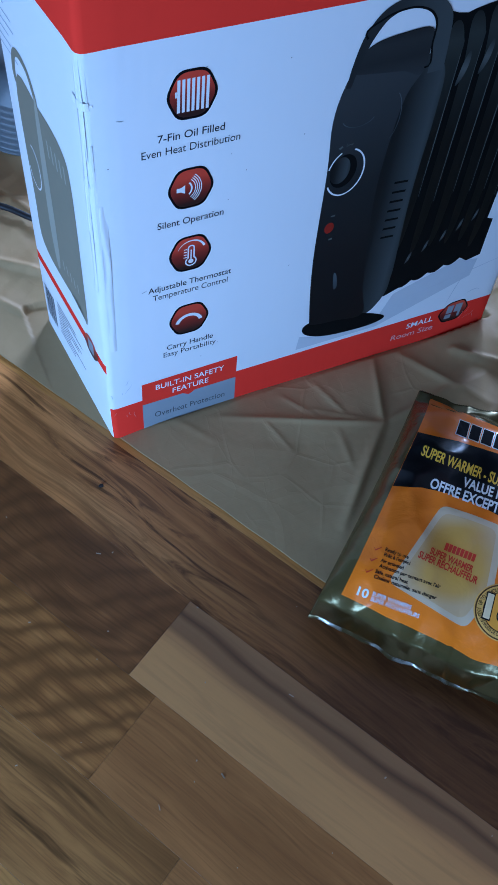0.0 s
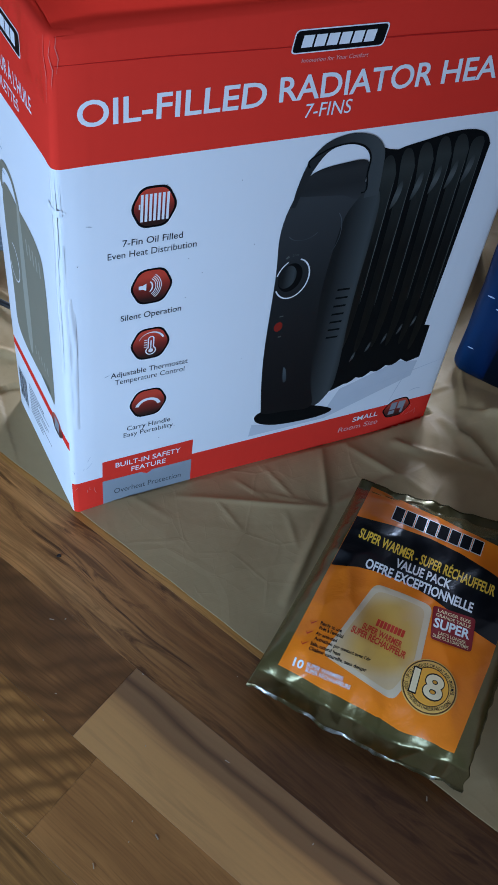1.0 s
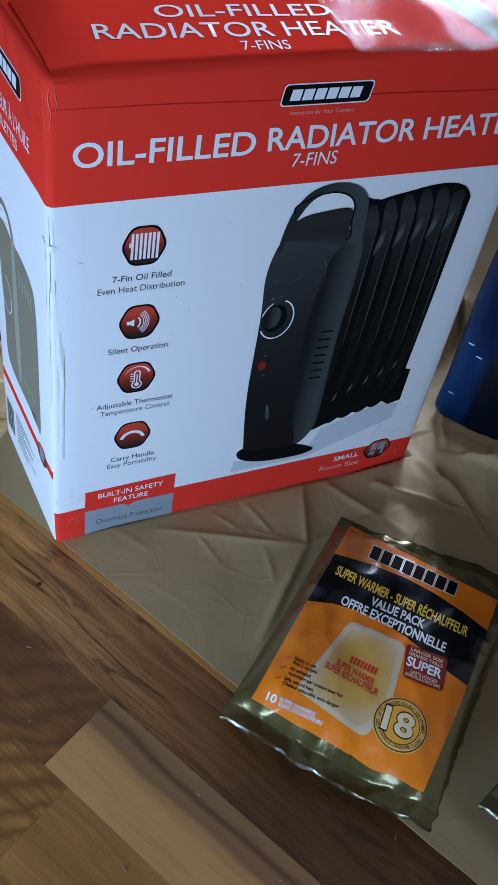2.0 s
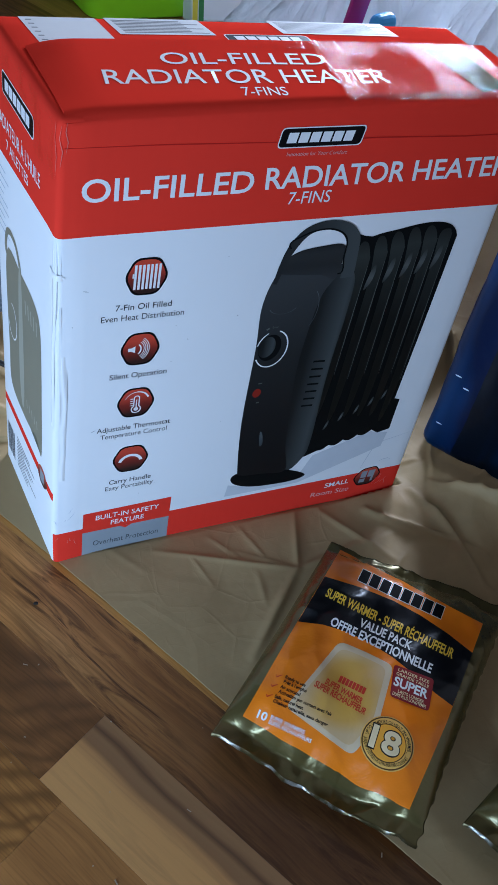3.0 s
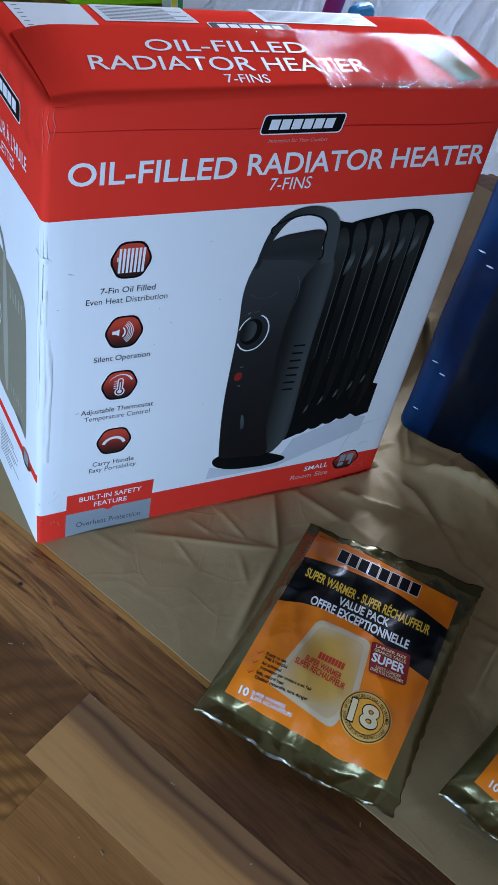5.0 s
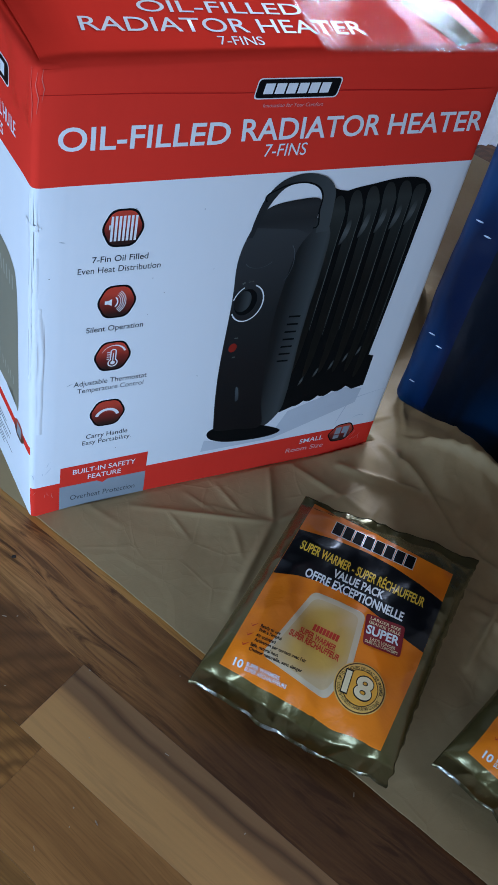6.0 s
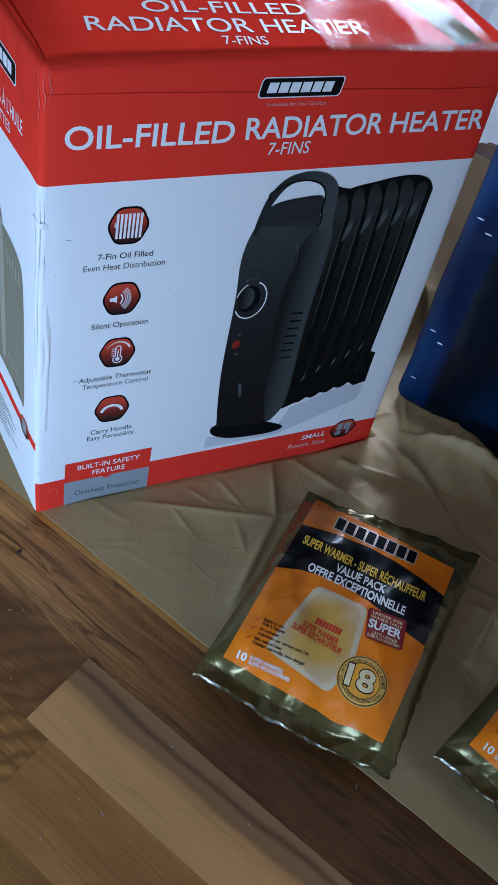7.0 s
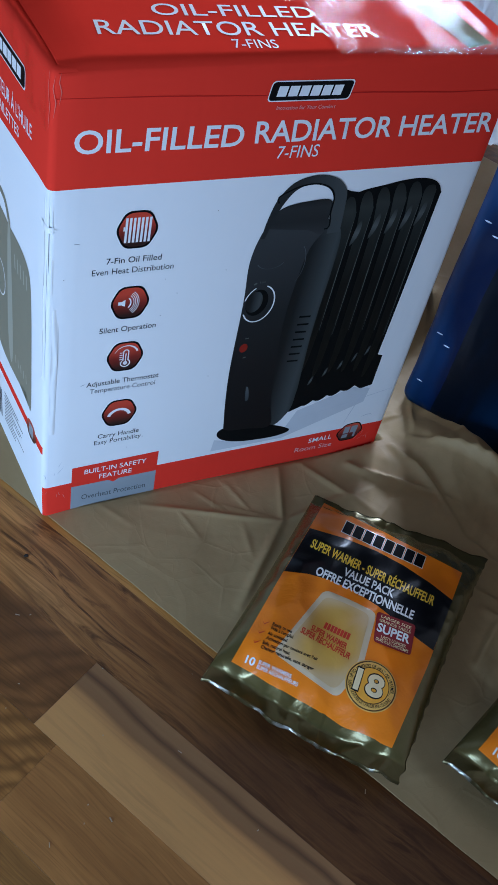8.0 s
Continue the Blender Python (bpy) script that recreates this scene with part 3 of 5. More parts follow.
printed("size_text", line_of_type("SMALL", 0.2500, 0.2750, 0.0248, 0.0062, 0.006, tilt=1.5), WHITE, box, front, 0.0003)
printed("size_text", line_of_type("Room Size", 0.2380, 0.2780, 0.0145, 0.0062, tilt=-1.0), ink("ink_rose", (0.75, 0.42, 0.4)), box, front, 0.0003)
room = printed("room_icon", flat(rounded([(0.2785, 0.030), (0.2860, 0.018), (0.3010, 0.018), (0.3085, 0.031), (0.3010, 0.0435), (0.2860, 0.0425)], 0.004)), BLACK, box, front, 0.0003, "dark hexagonal room size icon")
printed("fill", flat(rounded([(0.2800, 0.030), (0.2865, 0.0192), (0.3005, 0.0192), (0.3070, 0.031), (0.3005, 0.0422), (0.2865, 0.0412)], 0.004)), ICON, room, front, 0.0005)
printed("plan", flat(rect(0.2865, 0.2925, 0.0225, 0.0275), rect(0.2865, 0.2925, 0.0290, 0.0385), rect(0.2940, 0.3010, 0.0290, 0.0385), rect(0.2985, 0.3010, 0.0225, 0.0290)), GREY, room, front, 0.0007)

# picture of the heater: flat print in several tones
def shaded_ink(name, stops, axis=2):
    """Printed tone that runs from foot to top of its own shape."""
    m = Nodes(name, 0.42, spec=0.2)
    tc = m.node("ShaderNodeTexCoord")
    sep = m.node("ShaderNodeSeparateXYZ")
    m.link(tc.outputs["Generated"], sep.inputs[0])
    m.base(m.ramp(sep.outputs[axis], stops))
    return m.mat


DARK = ink("ink_heater", (0.005, 0.006, 0.0065))
FIN = shaded_ink("ink_heater_fin", [(0.0, (0.006, 0.007, 0.006)), (0.55, (0.007, 0.008, 0.0075)), (0.85, (0.020, 0.025, 0.023)), (0.93, (0.032, 0.038, 0.035)), (1.0, (0.012, 0.015, 0.014))])
DARK2 = shaded_ink("ink_heater_front", [(0.0, (0.007, 0.007, 0.008)), (0.35, (0.011, 0.012, 0.013)), (0.62, (0.017, 0.020, 0.021)), (0.80, (0.030, 0.034, 0.036)), (0.95, (0.040, 0.045, 0.047))])
SIDE = shaded_ink("ink_heater_side", [(0.0, (0.006, 0.007, 0.0075)), (0.30, (0.012, 0.0145, 0.015)), (0.62, (0.036, 0.043, 0.044)), (0.85, (0.056, 0.066, 0.066)), (1.0, (0.030, 0.036, 0.036))], 0)
SIDE2 = shaded_ink("ink_heater_edge", [(0.0, (0.040, 0.048, 0.052)), (0.6, (0.075, 0.09, 0.096)), (1.0, (0.085, 0.10, 0.105))])
HANDLE = shaded_ink("ink_heater_handle", [(0.0, (0.018, 0.021, 0.022)), (0.35, (0.024, 0.028, 0.029)), (0.8, (0.052, 0.061, 0.062)), (1.0, (0.060, 0.070, 0.070))], 0)
LINE = ink("ink_heater_line", (0.115, 0.125, 0.115), 0.4)
FADE = shaded_ink("ink_heater_sheen", [(0.0, (0.030, 0.034, 0.033)), (0.5, (0.095, 0.105, 0.10)), (1.0, (0.030, 0.034, 0.033))])
fins_outline = smooth_loop([(0.200, 0.290), (0.214, 0.3005), (0.234, 0.305), (0.250, 0.308), (0.265, 0.3085), (0.277, 0.305), (0.284, 0.297), (0.285, 0.286), (0.2875, 0.20), (0.2895, 0.140)], 4)[:33]
fins_outline += [Vector(p) for p in ((0.2890, 0.1330), (0.2945, 0.1310), (0.2955, 0.112), (0.2965, 0.0945), (0.285, 0.0915), (0.2775, 0.0970))]
fins_outline += [Vector((0.2775 - 0.0132 * i - 0.0132 * f, 0.0970 - 0.0035 * i - 0.0035 * f - 0.0035 * math.sin(math.pi * f))) for i in range(4) for f in (0.0, 0.25, 0.5, 0.75)]
fins_outline += [Vector(p) for p in ((0.2170, 0.0765), (0.2120, 0.0770), (0.2100, 0.110), (0.205, 0.20))]
picture = printed("heater_picture", flat(fins_outline), DARK, box, front, 0.0003, "printed picture of a black finned radiator")
gaps = [(0.2175, 0.276, 0.2195, 0.172), (0.2305, 0.279, 0.2335, 0.165), (0.2435, 0.282, 0.2480, 0.168), (0.2565, 0.284, 0.2620, 0.166), (0.2690, 0.286, 0.2745, 0.164), (0.2800, 0.289, 0.2862, 0.155)]
fin_tops = [(0.2120, 0.2975), (0.2245, 0.3010), (0.2370, 0.3035), (0.2500, 0.3060), (0.2625, 0.3065), (0.2755, 0.3035)]
for (x0, z0, x1, z1), (tx, tz) in zip(gaps, fin_tops):
    printed("fin", flat(smooth_loop([(x0 + 0.0005, z0 - 0.006), (x0 - 0.0012, z0 + 0.010), (tx - 0.0010, tz - 0.0010), (tx - 0.0062, tz - 0.0060), (x0 - 0.0078, z0 - 0.02), (x1 - 0.0080, z1), (x1 - 0.0060, z1 - 0.045), (x1 - 0.0020, z1 - 0.04), (x1 - 0.0006, z1)], 4)), FIN, picture, front, 0.0004)
for x0, z0, x1, z1 in gaps:
    printed("fin_edge", band([(x0, z0), (x0 + (x1 - x0) * 0.5, (z0 + z1) / 2), (x1, z1)], [0.0003, 0.0006, 0.0002]), LINE, picture, front, 0.0005)
for cx, cz in ((0.223, 0.267), (0.237, 0.272), (0.250, 0.275), (0.262, 0.277), (0.274, 0.280)):
    printed("fin_sheen", flat(smooth_loop([(cx - 0.0026, cz - 0.012), (cx + 0.0015, cz - 0.006), (cx + 0.0028, cz + 0.003), (cx + 0.0014, cz + 0.0095), (cx - 0.0012, cz + 0.004)])), FADE, picture, front, 0.0006)
for cx, cz in ((0.228, 0.114), (0.240, 0.122), (0.253, 0.128), (0.265, 0.135), (0.276, 0.141)):
    printed("fin_sheen", flat(smooth_loop([(cx - 0.0018, cz - 0.006), (cx + 0.0008, cz - 0.003), (cx + 0.0016, cz + 0.004), (cx, cz + 0.003)])), FADE, picture, front, 0.0006)
printed("foot", flat(smooth_loop([(0.150, 0.064), (0.156, 0.070), (0.178, 0.0690), (0.200, 0.0640), (0.2215, 0.0535), (0.2205, 0.0480), (0.204, 0.0455), (0.174, 0.0480), (0.156, 0.055)])), DARK, picture, front, 0.0006)
printed("side_panel", flat(smooth_loop([(0.190, 0.275), (0.209, 0.270), (0.2125, 0.235), (0.2125, 0.199), (0.2135, 0.163), (0.2165, 0.120), (0.2175, 0.100), (0.2160, 0.0780), (0.202, 0.0625), (0.185, 0.10), (0.180, 0.20)], 5)), SIDE, picture, front, 0.0006)
printed("front_panel", flat(smooth_loop([(0.154, 0.077), (0.1475, 0.135), (0.1448, 0.210), (0.1420, 0.247), (0.1455, 0.270), (0.152, 0.280), (0.170, 0.283), (0.195, 0.275), (0.1875, 0.255), (0.1845, 0.225), (0.1840, 0.185), (0.1885, 0.140), (0.1945, 0.095), (0.2010, 0.0630), (0.178, 0.0640), (0.158, 0.0670)], 5)), DARK2, picture, front, 0.0008)
CAPTONE = shaded_ink("ink_heater_cap", [(0.0, (0.034, 0.038, 0.040)), (0.45, (0.020, 0.023, 0.024)), (0.8, (0.026, 0.029, 0.030)), (1.0, (0.014, 0.016, 0.017))])
printed("top_cap", flat(smooth_loop([(0.148, 0.277), (0.151, 0.286), (0.160, 0.293), (0.176, 0.296), (0.193, 0.296), (0.1955, 0.284), (0.194, 0.268), (0.182, 0.272), (0.165, 0.274)], 5)), CAPTONE, picture, front, 0.0009)
printed("handle", band(smooth_loop([(0.1440, 0.2550), (0.1475, 0.2680), (0.1500, 0.2820), (0.1545, 0.2970), (0.1630, 0.3085), (0.1760, 0.3125), (0.1900, 0.3095), (0.1985, 0.3010), (0.2010, 0.2880), (0.2030, 0.2680), (0.2040, 0.2500)], 6)[6:55], [0.0030 + 0.0034 * min(1, i / 12) + 0.0040 * max(0, min(1, (i - 22) / 14)) for i in range(49)]), HANDLE, picture, front, 0.0011)
printed("handle_edge", band(smooth_loop([(0.1535, 0.2960), (0.1610, 0.3060), (0.1760, 0.3095), (0.1880, 0.3065), (0.1945, 0.2990), (0.1955, 0.2870), (0.1945, 0.2720)], 6)[:37], 0.0012), DARK, picture, front, 0.0013)
printed("recess", band(arc(0.1590, 0.2490, 0.0112, 0.0080, 205, 335, 16), 0.0005), SIDE2, picture, front, 0.0010)
printed("recess", band(arc(0.1760, 0.2420, 0.0110, 0.0200, -50, 55, 16), 0.0005), SIDE2, picture, front, 0.0010)
printed("dial_ring", joined(band(arc(0.1578, 0.2085, 0.0125, 0.0172, -150, 75, 40), 0.0011), band(arc(0.1578, 0.2085, 0.0125, 0.0172, 115, 165, 12), 0.0009)), WHITE, picture, front, 0.0010)
printed("dial", flat(arc(0.1560, 0.2100, 0.0090, 0.0125, 0, 350, 30)), DARK, picture, front, 0.0010)
printed("dial_face", flat(arc(0.1535, 0.2110, 0.0068, 0.0100, 0, 350, 30)), SIDE, picture, front, 0.0012)
printed("button", flat(arc(0.1545, 0.1645, 0.0034, 0.0046, 0, 350, 20)), ink("ink_button", (0.26, 0.022, 0.014)), picture, front, 0.0010)
for piece in (line_of_type("Low", 0.1545, 0.1590, 0.2285, 0.0020), band([(0.1500, 0.2275), (0.1520, 0.2290)], 0.0016), band([(0.1540, 0.1745), (0.1570, 0.1745)], 0.0012), band([(0.1560, 0.1540), (0.1585, 0.1540)], 0.0014)):
    printed("dial_text", piece, LINE, picture, front, 0.0010)
printed("vent_slot", joined(*[band([(0.1968 + 0.0002 * i, 0.1900 - 0.0080 * i), (0.2070 + 0.0002 * i, 0.1892 - 0.0080 * i)], 0.0018) for i in range(7)]), DARK, picture, front, 0.0010)
printed("sheen", flat(smooth_loop([(0.1665, 0.118), (0.1690, 0.116), (0.1715, 0.104), (0.1690, 0.102)])), SIDE2, picture, front, 0.0010)
printed("picture_shadow", flat([(0.1480, 0.0410), (0.2180, 0.0412), (0.2950, 0.0720), (0.2960, 0.0900), (0.2770, 0.0950), (0.2250, 0.0760), (0.2160, 0.0500), (0.1600, 0.0520), (0.1490, 0.0560)]), ink("ink_pale_grey", (0.60, 0.63, 0.67)), box, front, 0.0002)

# left side: badge, French title, pale picture, stripe icon, small print
def left(a, z, lift=0.0):
    return side_at(-a, z, lift + 0.0001)


badge(box, left, -0.1010, -0.0405, 0.3535, 0.3680, 0.0005, tilt=0)
printed("side_title", line_of_type("RADIATEUR \u00c0 L'HUILE", -0.1130, -0.0295, 0.3300, 0.0092, 0.004), WHITE, box, left, 0.0003)
printed("side_title", line_of_type("7 AILETTES", -0.0960, -0.0520, 0.3180, 0.0070, 0.004), WHITE, box, left, 0.0003)
# Radiator inks paled: glare on this side is put into their colour.
PALE = ink("ink_pale_heater", (0.25, 0.238, 0.175))
PALE2 = ink("ink_pale_heater_light", (0.38, 0.375, 0.30))
side_pic = printed("side_picture", flat(smooth_loop([(-0.1040, 0.150), (-0.1000, 0.110), (-0.060, 0.104), (-0.040, 0.110), (-0.0275, 0.100), (-0.0265, 0.150), (-0.0290, 0.218), (-0.0400, 0.236), (-0.070, 0.240), (-0.1040, 0.236)], 5)), PALE, box, left, 0.0003, "printed radiator picture, paled to grey to imitate glare")
printed("handle", band(smooth_loop([(-0.1030, 0.235), (-0.1020, 0.252), (-0.0930, 0.258), (-0.0800, 0.254), (-0.0740, 0.238)], 6)[:25], 0.005), PALE, side_pic, left, 0.0004)
printed("panel", flat(smooth_loop([(-0.0760, 0.236), (-0.0700, 0.230), (-0.0680, 0.130), (-0.0740, 0.112), (-0.0790, 0.150)], 5)), PALE2, side_pic, left, 0.0005)
printed("dial_ring", band(arc(-0.094, 0.180, 0.010, 0.016, -160, 100, 24), 0.0011), WHITE, side_pic, left, 0.0005)
for i in range(5):
    printed("sheen", flat(rect(-0.062 + 0.006 * i, -0.0600 + 0.006 * i, 0.212, 0.224, -0.001)), PALE2, side_pic, left, 0.0005)
    printed("sheen", flat(rect(-0.062 + 0.006 * i, -0.0605 + 0.006 * i, 0.120, 0.128, -0.001)), PALE2, side_pic, left, 0.0005)
side_icon = printed("side_icon", flat(rounded([(-0.0380, 0.078), (-0.0310, 0.0685), (-0.0200, 0.0685), (-0.0125, 0.078), (-0.0200, 0.0885), (-0.0310, 0.0885)], 0.004)), ICON, box, left, 0.0003)
printed("plan", flat(rect(-0.0300, -0.0210, 0.0725, 0.0850)), GREY, side_icon, left, 0.0005)
printed("barcode", flat(*[rect(-0.1180 + 0.0016 * i, -0.1180 + 0.0016 * i + (0.0010 if i % 3 else 0.0006), 0.018, 0.052) for i in range(12)]), BLACK, box, left, 0.0003)
printed("small_print", flat(*[rect(-0.0920, -0.0920 + 0.05 * (0.7 + 0.3 * math.sin(i * 2.3)), 0.0560 - 0.0042 * i, 0.0572 - 0.0042 * i) for i in range(9)]), TEXTGREY, box, left, 0.0003)
printed("recycling_mark", joined(band(arc(-0.0150, 0.0120, 0.0050, 0.0060, 0, 360, 24), 0.0009), band([(-0.017, 0.010), (-0.013, 0.014)], 0.001)), TEXTGREY, box, left, 0.0003)
printed("faint_text", flat(*[rect(-0.124, -0.100 + 0.006 * math.sin(i * 1.7), 0.298 - 0.006 * i, 0.2988 - 0.006 * i) for i in range(9)]), ink("ink_faint", (0.45, 0.5, 0.58)), box, left, 0.0003)

# lid: lettering, badge, three labels
printed("lid_text", line_of_type("OIL-FILLED", 0.0715, 0.1785, 0.0515, 0.0130, 0.004, slant=0.1), WHITE, flap, top, 0.0006, step=0.02)
printed("lid_text", line_of_type("RADIATOR HEATER", 0.0325, 0.2135, 0.0300, 0.0150, 0.004, slant=0.1), WHITE, flap, top, 0.0006, step=0.02)
printed("lid_text", line_of_type("7-FINS", 0.1090, 0.1375, 0.0165, 0.0090, slant=0.1), WHITE, flap, top, 0.0006)
badge(box, top, 0.1290, 0.1880, 0.0900, 0.1020, -0.001, lift=0.0004)
LABEL = ink("label_paper", (0.70, 0.72, 0.73), 0.5)
for x0, x1, y0, y1, sl, rows in ((0.0105, 0.0570, 0.0835, 0.1235, -0.0065, 6), (0.0610, 0.1230, 0.1000, 0.1245, -0.0050, 9), (0.1720, 0.2610, 0.1050, 0.1265, -0.0040, 9)):
    lab = printed("label", flat(rect(x0, x1, y0, y1, sl)), LABEL, box, top, 0.0004, "white paper label with unreadable print")
    bars = []
    for i in range(rows):
        yy = y0 + (y1 - y0) * (0.1 + 0.82 * i / rows)
        if rows == 6:
            bars.append(rect(x0 + 0.002 + sl * (i + 1) / 8, x0 + 0.0055 + sl * (i + 1) / 8, yy + 0.004, yy + 0.0052))
        else:
            k = sl * (i + 0.8) / rows
            bars.append(rect(x0 + 0.004 + k, x1 - 0.003 - 0.012 * abs(math.sin(i * 2.1)) + k, yy, yy + 0.0011))
    if rows == 6:
        bars.append(rect(x0 + 0.003, x0 + 0.030, y0 + 0.003, y0 + 0.0042))
    printed("print_block", flat(*bars), ink("ink_label", (0.22, 0.23, 0.24), 0.5), lab, top, 0.0006)
printed("perforation", flat(*[rect(0.287 + 0.0032 * i, 0.2886 + 0.0032 * i, 0.1215, 0.1222) for i in range(9)]), WHITE, box, top, 0.0004)


# clear packing tape over lid and corners
def tape_film():
    m = Nodes("clear_tape", 0.1)
    out = m.t.nodes["Material Output"]
    clear = m.node("ShaderNodeBsdfTransparent")
    gloss = m.node("ShaderNodeBsdfGlossy", Roughness=0.09)
    fres = m.node("ShaderNodeFresnel", IOR=1.5)
    mix = m.node("ShaderNodeMixShader")
    grip = m.ramp(m.noise(m.coords((1, 0.8, 1)), 24, 5, 0.6, 0.4), [(0.42, (0.04, 0.04, 0.04)), (0.58, (1, 1, 1))])
    ribs = m.node("ShaderNodeTexWave", Scale=115.0, Distortion=3.5, Detail=3.0)
    m.link(m.coords(), ribs.inputs["Vector"])
    ribbed = m.math("ADD", m.math("MULTIPLY", m.math("POWER", ribs.outputs["Fac"], 1.6), 1.0), 0.06)
    m.link(m.math("MULTIPLY", m.math("MULTIPLY", fres.outputs[0], grip), m.math("MULTIPLY", ribbed, 0.38)), mix.inputs[0])
    m.link(clear.outputs[0], mix.inputs[1])
    m.link(gloss.outputs[0], mix.inputs[2])
    m.link(mix.outputs[0], out.inputs["Surface"])
    b = m.node("ShaderNodeBump", Strength=0.8, Distance=0.0015)
    m.link(m.noise(m.coords((1, 0.25, 1)), 130, 4, 0.6, 0.6), b.inputs["Height"])
    m.link(b.outputs[0], gloss.inputs["Normal"])
    return m.mat


TAPE = tape_film()


def film(name, x0, x1, y0, y1, nx, ny, parent, ripple=0.00025, label="", where=None, lift=0.001, flip=False, k=1.0, mat=None):
    bm = bmesh.new()
    g = {}
    for i in range(nx + 1):
        for j in range(ny + 1):
            x, y = x0 + (x1 - x0) * i / nx, y0 + (y1 - y0) * j / ny
            h = lift + ripple * (math.sin(2 * math.pi * x / 0.0055 + 3 * noise.noise(Vector((x * 25, y * 25, 0)))) + 1.5 * noise.noise(Vector((x * 60, y * 25, 4))))
            g[i, j] = bm.verts.new(where(x, y, h * k))
    for i in range(nx):
        for j in range(ny):
            q = (g[i, j], g[i + 1, j], g[i + 1, j + 1], g[i, j + 1])
            bm.faces.new(q[::-1] if flip else q)
    return part(name, bm, mat or TAPE, parent, label, smooth=True)


film("lid_tape", 0.176, 0.306, 0.010, 0.080, 180, 30, box, 0.00005, "shiny crackled clear packing tape", top, 0.0009, k=4.8)
film("lid_tape", 0.004, 0.185, 0.070, 0.081, 60, 10, box, 0.00004, "", top, 0.0007, k=4.8)
printed("bare_patch", flat([(0.262, 0.0740), (0.291, 0.0745), (0.298, 0.024), (0.276, 0.018)]), ink("bare_board", (0.15, 0.105, 0.045), 0.9), flap, top, 0.0008, "bare brown board under the tape", step=0.012)


def left_tape(y, z, h):
    return side_at(y, z, h)


film("side_tape", 0.006, 0.122, 0.350, 0.386, 40, 16, box, 0.0002, "wrinkled clear tape", left_tape, 0.0007, True, 3.0)


def corner_wrap(a, z, h):
    """Round the front left edge: a < 0 on the side, a > 0 on the front."""
    if a > 0.004:
        p = front(a, z, h)
    elif a < -0.004:
        p = side_at(-a, z, h)
    else:
        t = (a + 0.004) / 0.008
        s, f = side_at(0.0045, z, h), front(0.0045, z, h)
        p = s.lerp(f, t) + Vector((-0.0013, -0.0013, 0)) * math.sin(math.pi * t)
    return p



# Pressed line below the lid: the crease's shade drawn as darker red.
printed("pressed_line", band([(0.003, 0.3715), (0.06, 0.3722), (0.12, 0.3716), (0.20, 0.3728), (0.26, 0.3720), (0.300, 0.3730)], [0.0003, 0.0007, 0.0005, 0.0008, 0.0006, 0.0003]), ink("ink_crease_shade", (0.56, 0.018, 0.014)), box, front, 0.00025)
# creased white card along the front left edge, and a pressed line below the lid
CREASE = ink("bare_white_card", (0.86, 0.87, 0.87), 0.5)
rng = random.Random(4)
film("edge_strip", -0.0070, -0.0010, 0.158, 0.3125, 12, 120, box, 0.00025, "rumpled white tape along the edge", corner_wrap, 0.0005, False, 1.6, CREASE)
film("edge_strip", -0.0105, 0.0030, 0.2855, 0.2900, 14, 8, box, 0.0003, "", corner_wrap, 0.0010, False, 1.6, CREASE)
film("edge_strip", 0.0035, 0.0085, 0.100, 0.225, 8, 90, box, 0.0005, "", corner_wrap, 0.0006, False, 1.2, CREASE)
for k in range(5):
    z = 0.30 - 0.028 * k - rng.uniform(0, 0.006)
    a = rng.uniform(-0.003, 0.006)
    pts = [(a + rng.uniform(-0.0012, 0.0012), z - 0.006 * i) for i in range(6)]
    printed("crease", band(pts, [0.0002, 0.0012, 0.0016, 0.0012, 0.0008, 0.0002]), CREASE, box, corner_wrap, 0.0005)
for a, z0, z1 in ((-0.001, 0.314, 0.255), (0.0015, 0.314, 0.290), (0.0025, 0.265, 0.165), (0.0045, 0.215, 0.190)):
    printed("crease", band([(a, z0), (a + 0.0004, (z0 + z1) / 2), (a + 0.0008, z1)], [0.0010, 0.0014, 0.0006]), CREASE, box, corner_wrap, 0.0006)
printed("crease", band([(-0.004, 0.288), (0.001, 0.2872), (0.005, 0.2880)], 0.0016), CREASE, box, corner_wrap, 0.0008)

# specks and scuffs on the white front
rng = random.Random(9)
for k in range(26):
    x, z = rng.uniform(0.01, 0.31), rng.uniform(0.05, 0.31)
    if 0.135 < x < 0.30 and z > 0.06:
        continue
    ln, a = rng.choice((0.0006, 0.0008, 0.0012, 0.004)), rng.uniform(0, 3.1)
    printed("speck", band([(x, z), (x + ln * 0.5 * math.cos(a), z + ln * 0.5 * math.sin(a)), (x + ln * math.cos(a), z + ln * math.sin(a))], [0.0002, 0.0006, 0.0002]), GREY if ln > 0.001 else TEXTGREY, box, front, 0.0003)

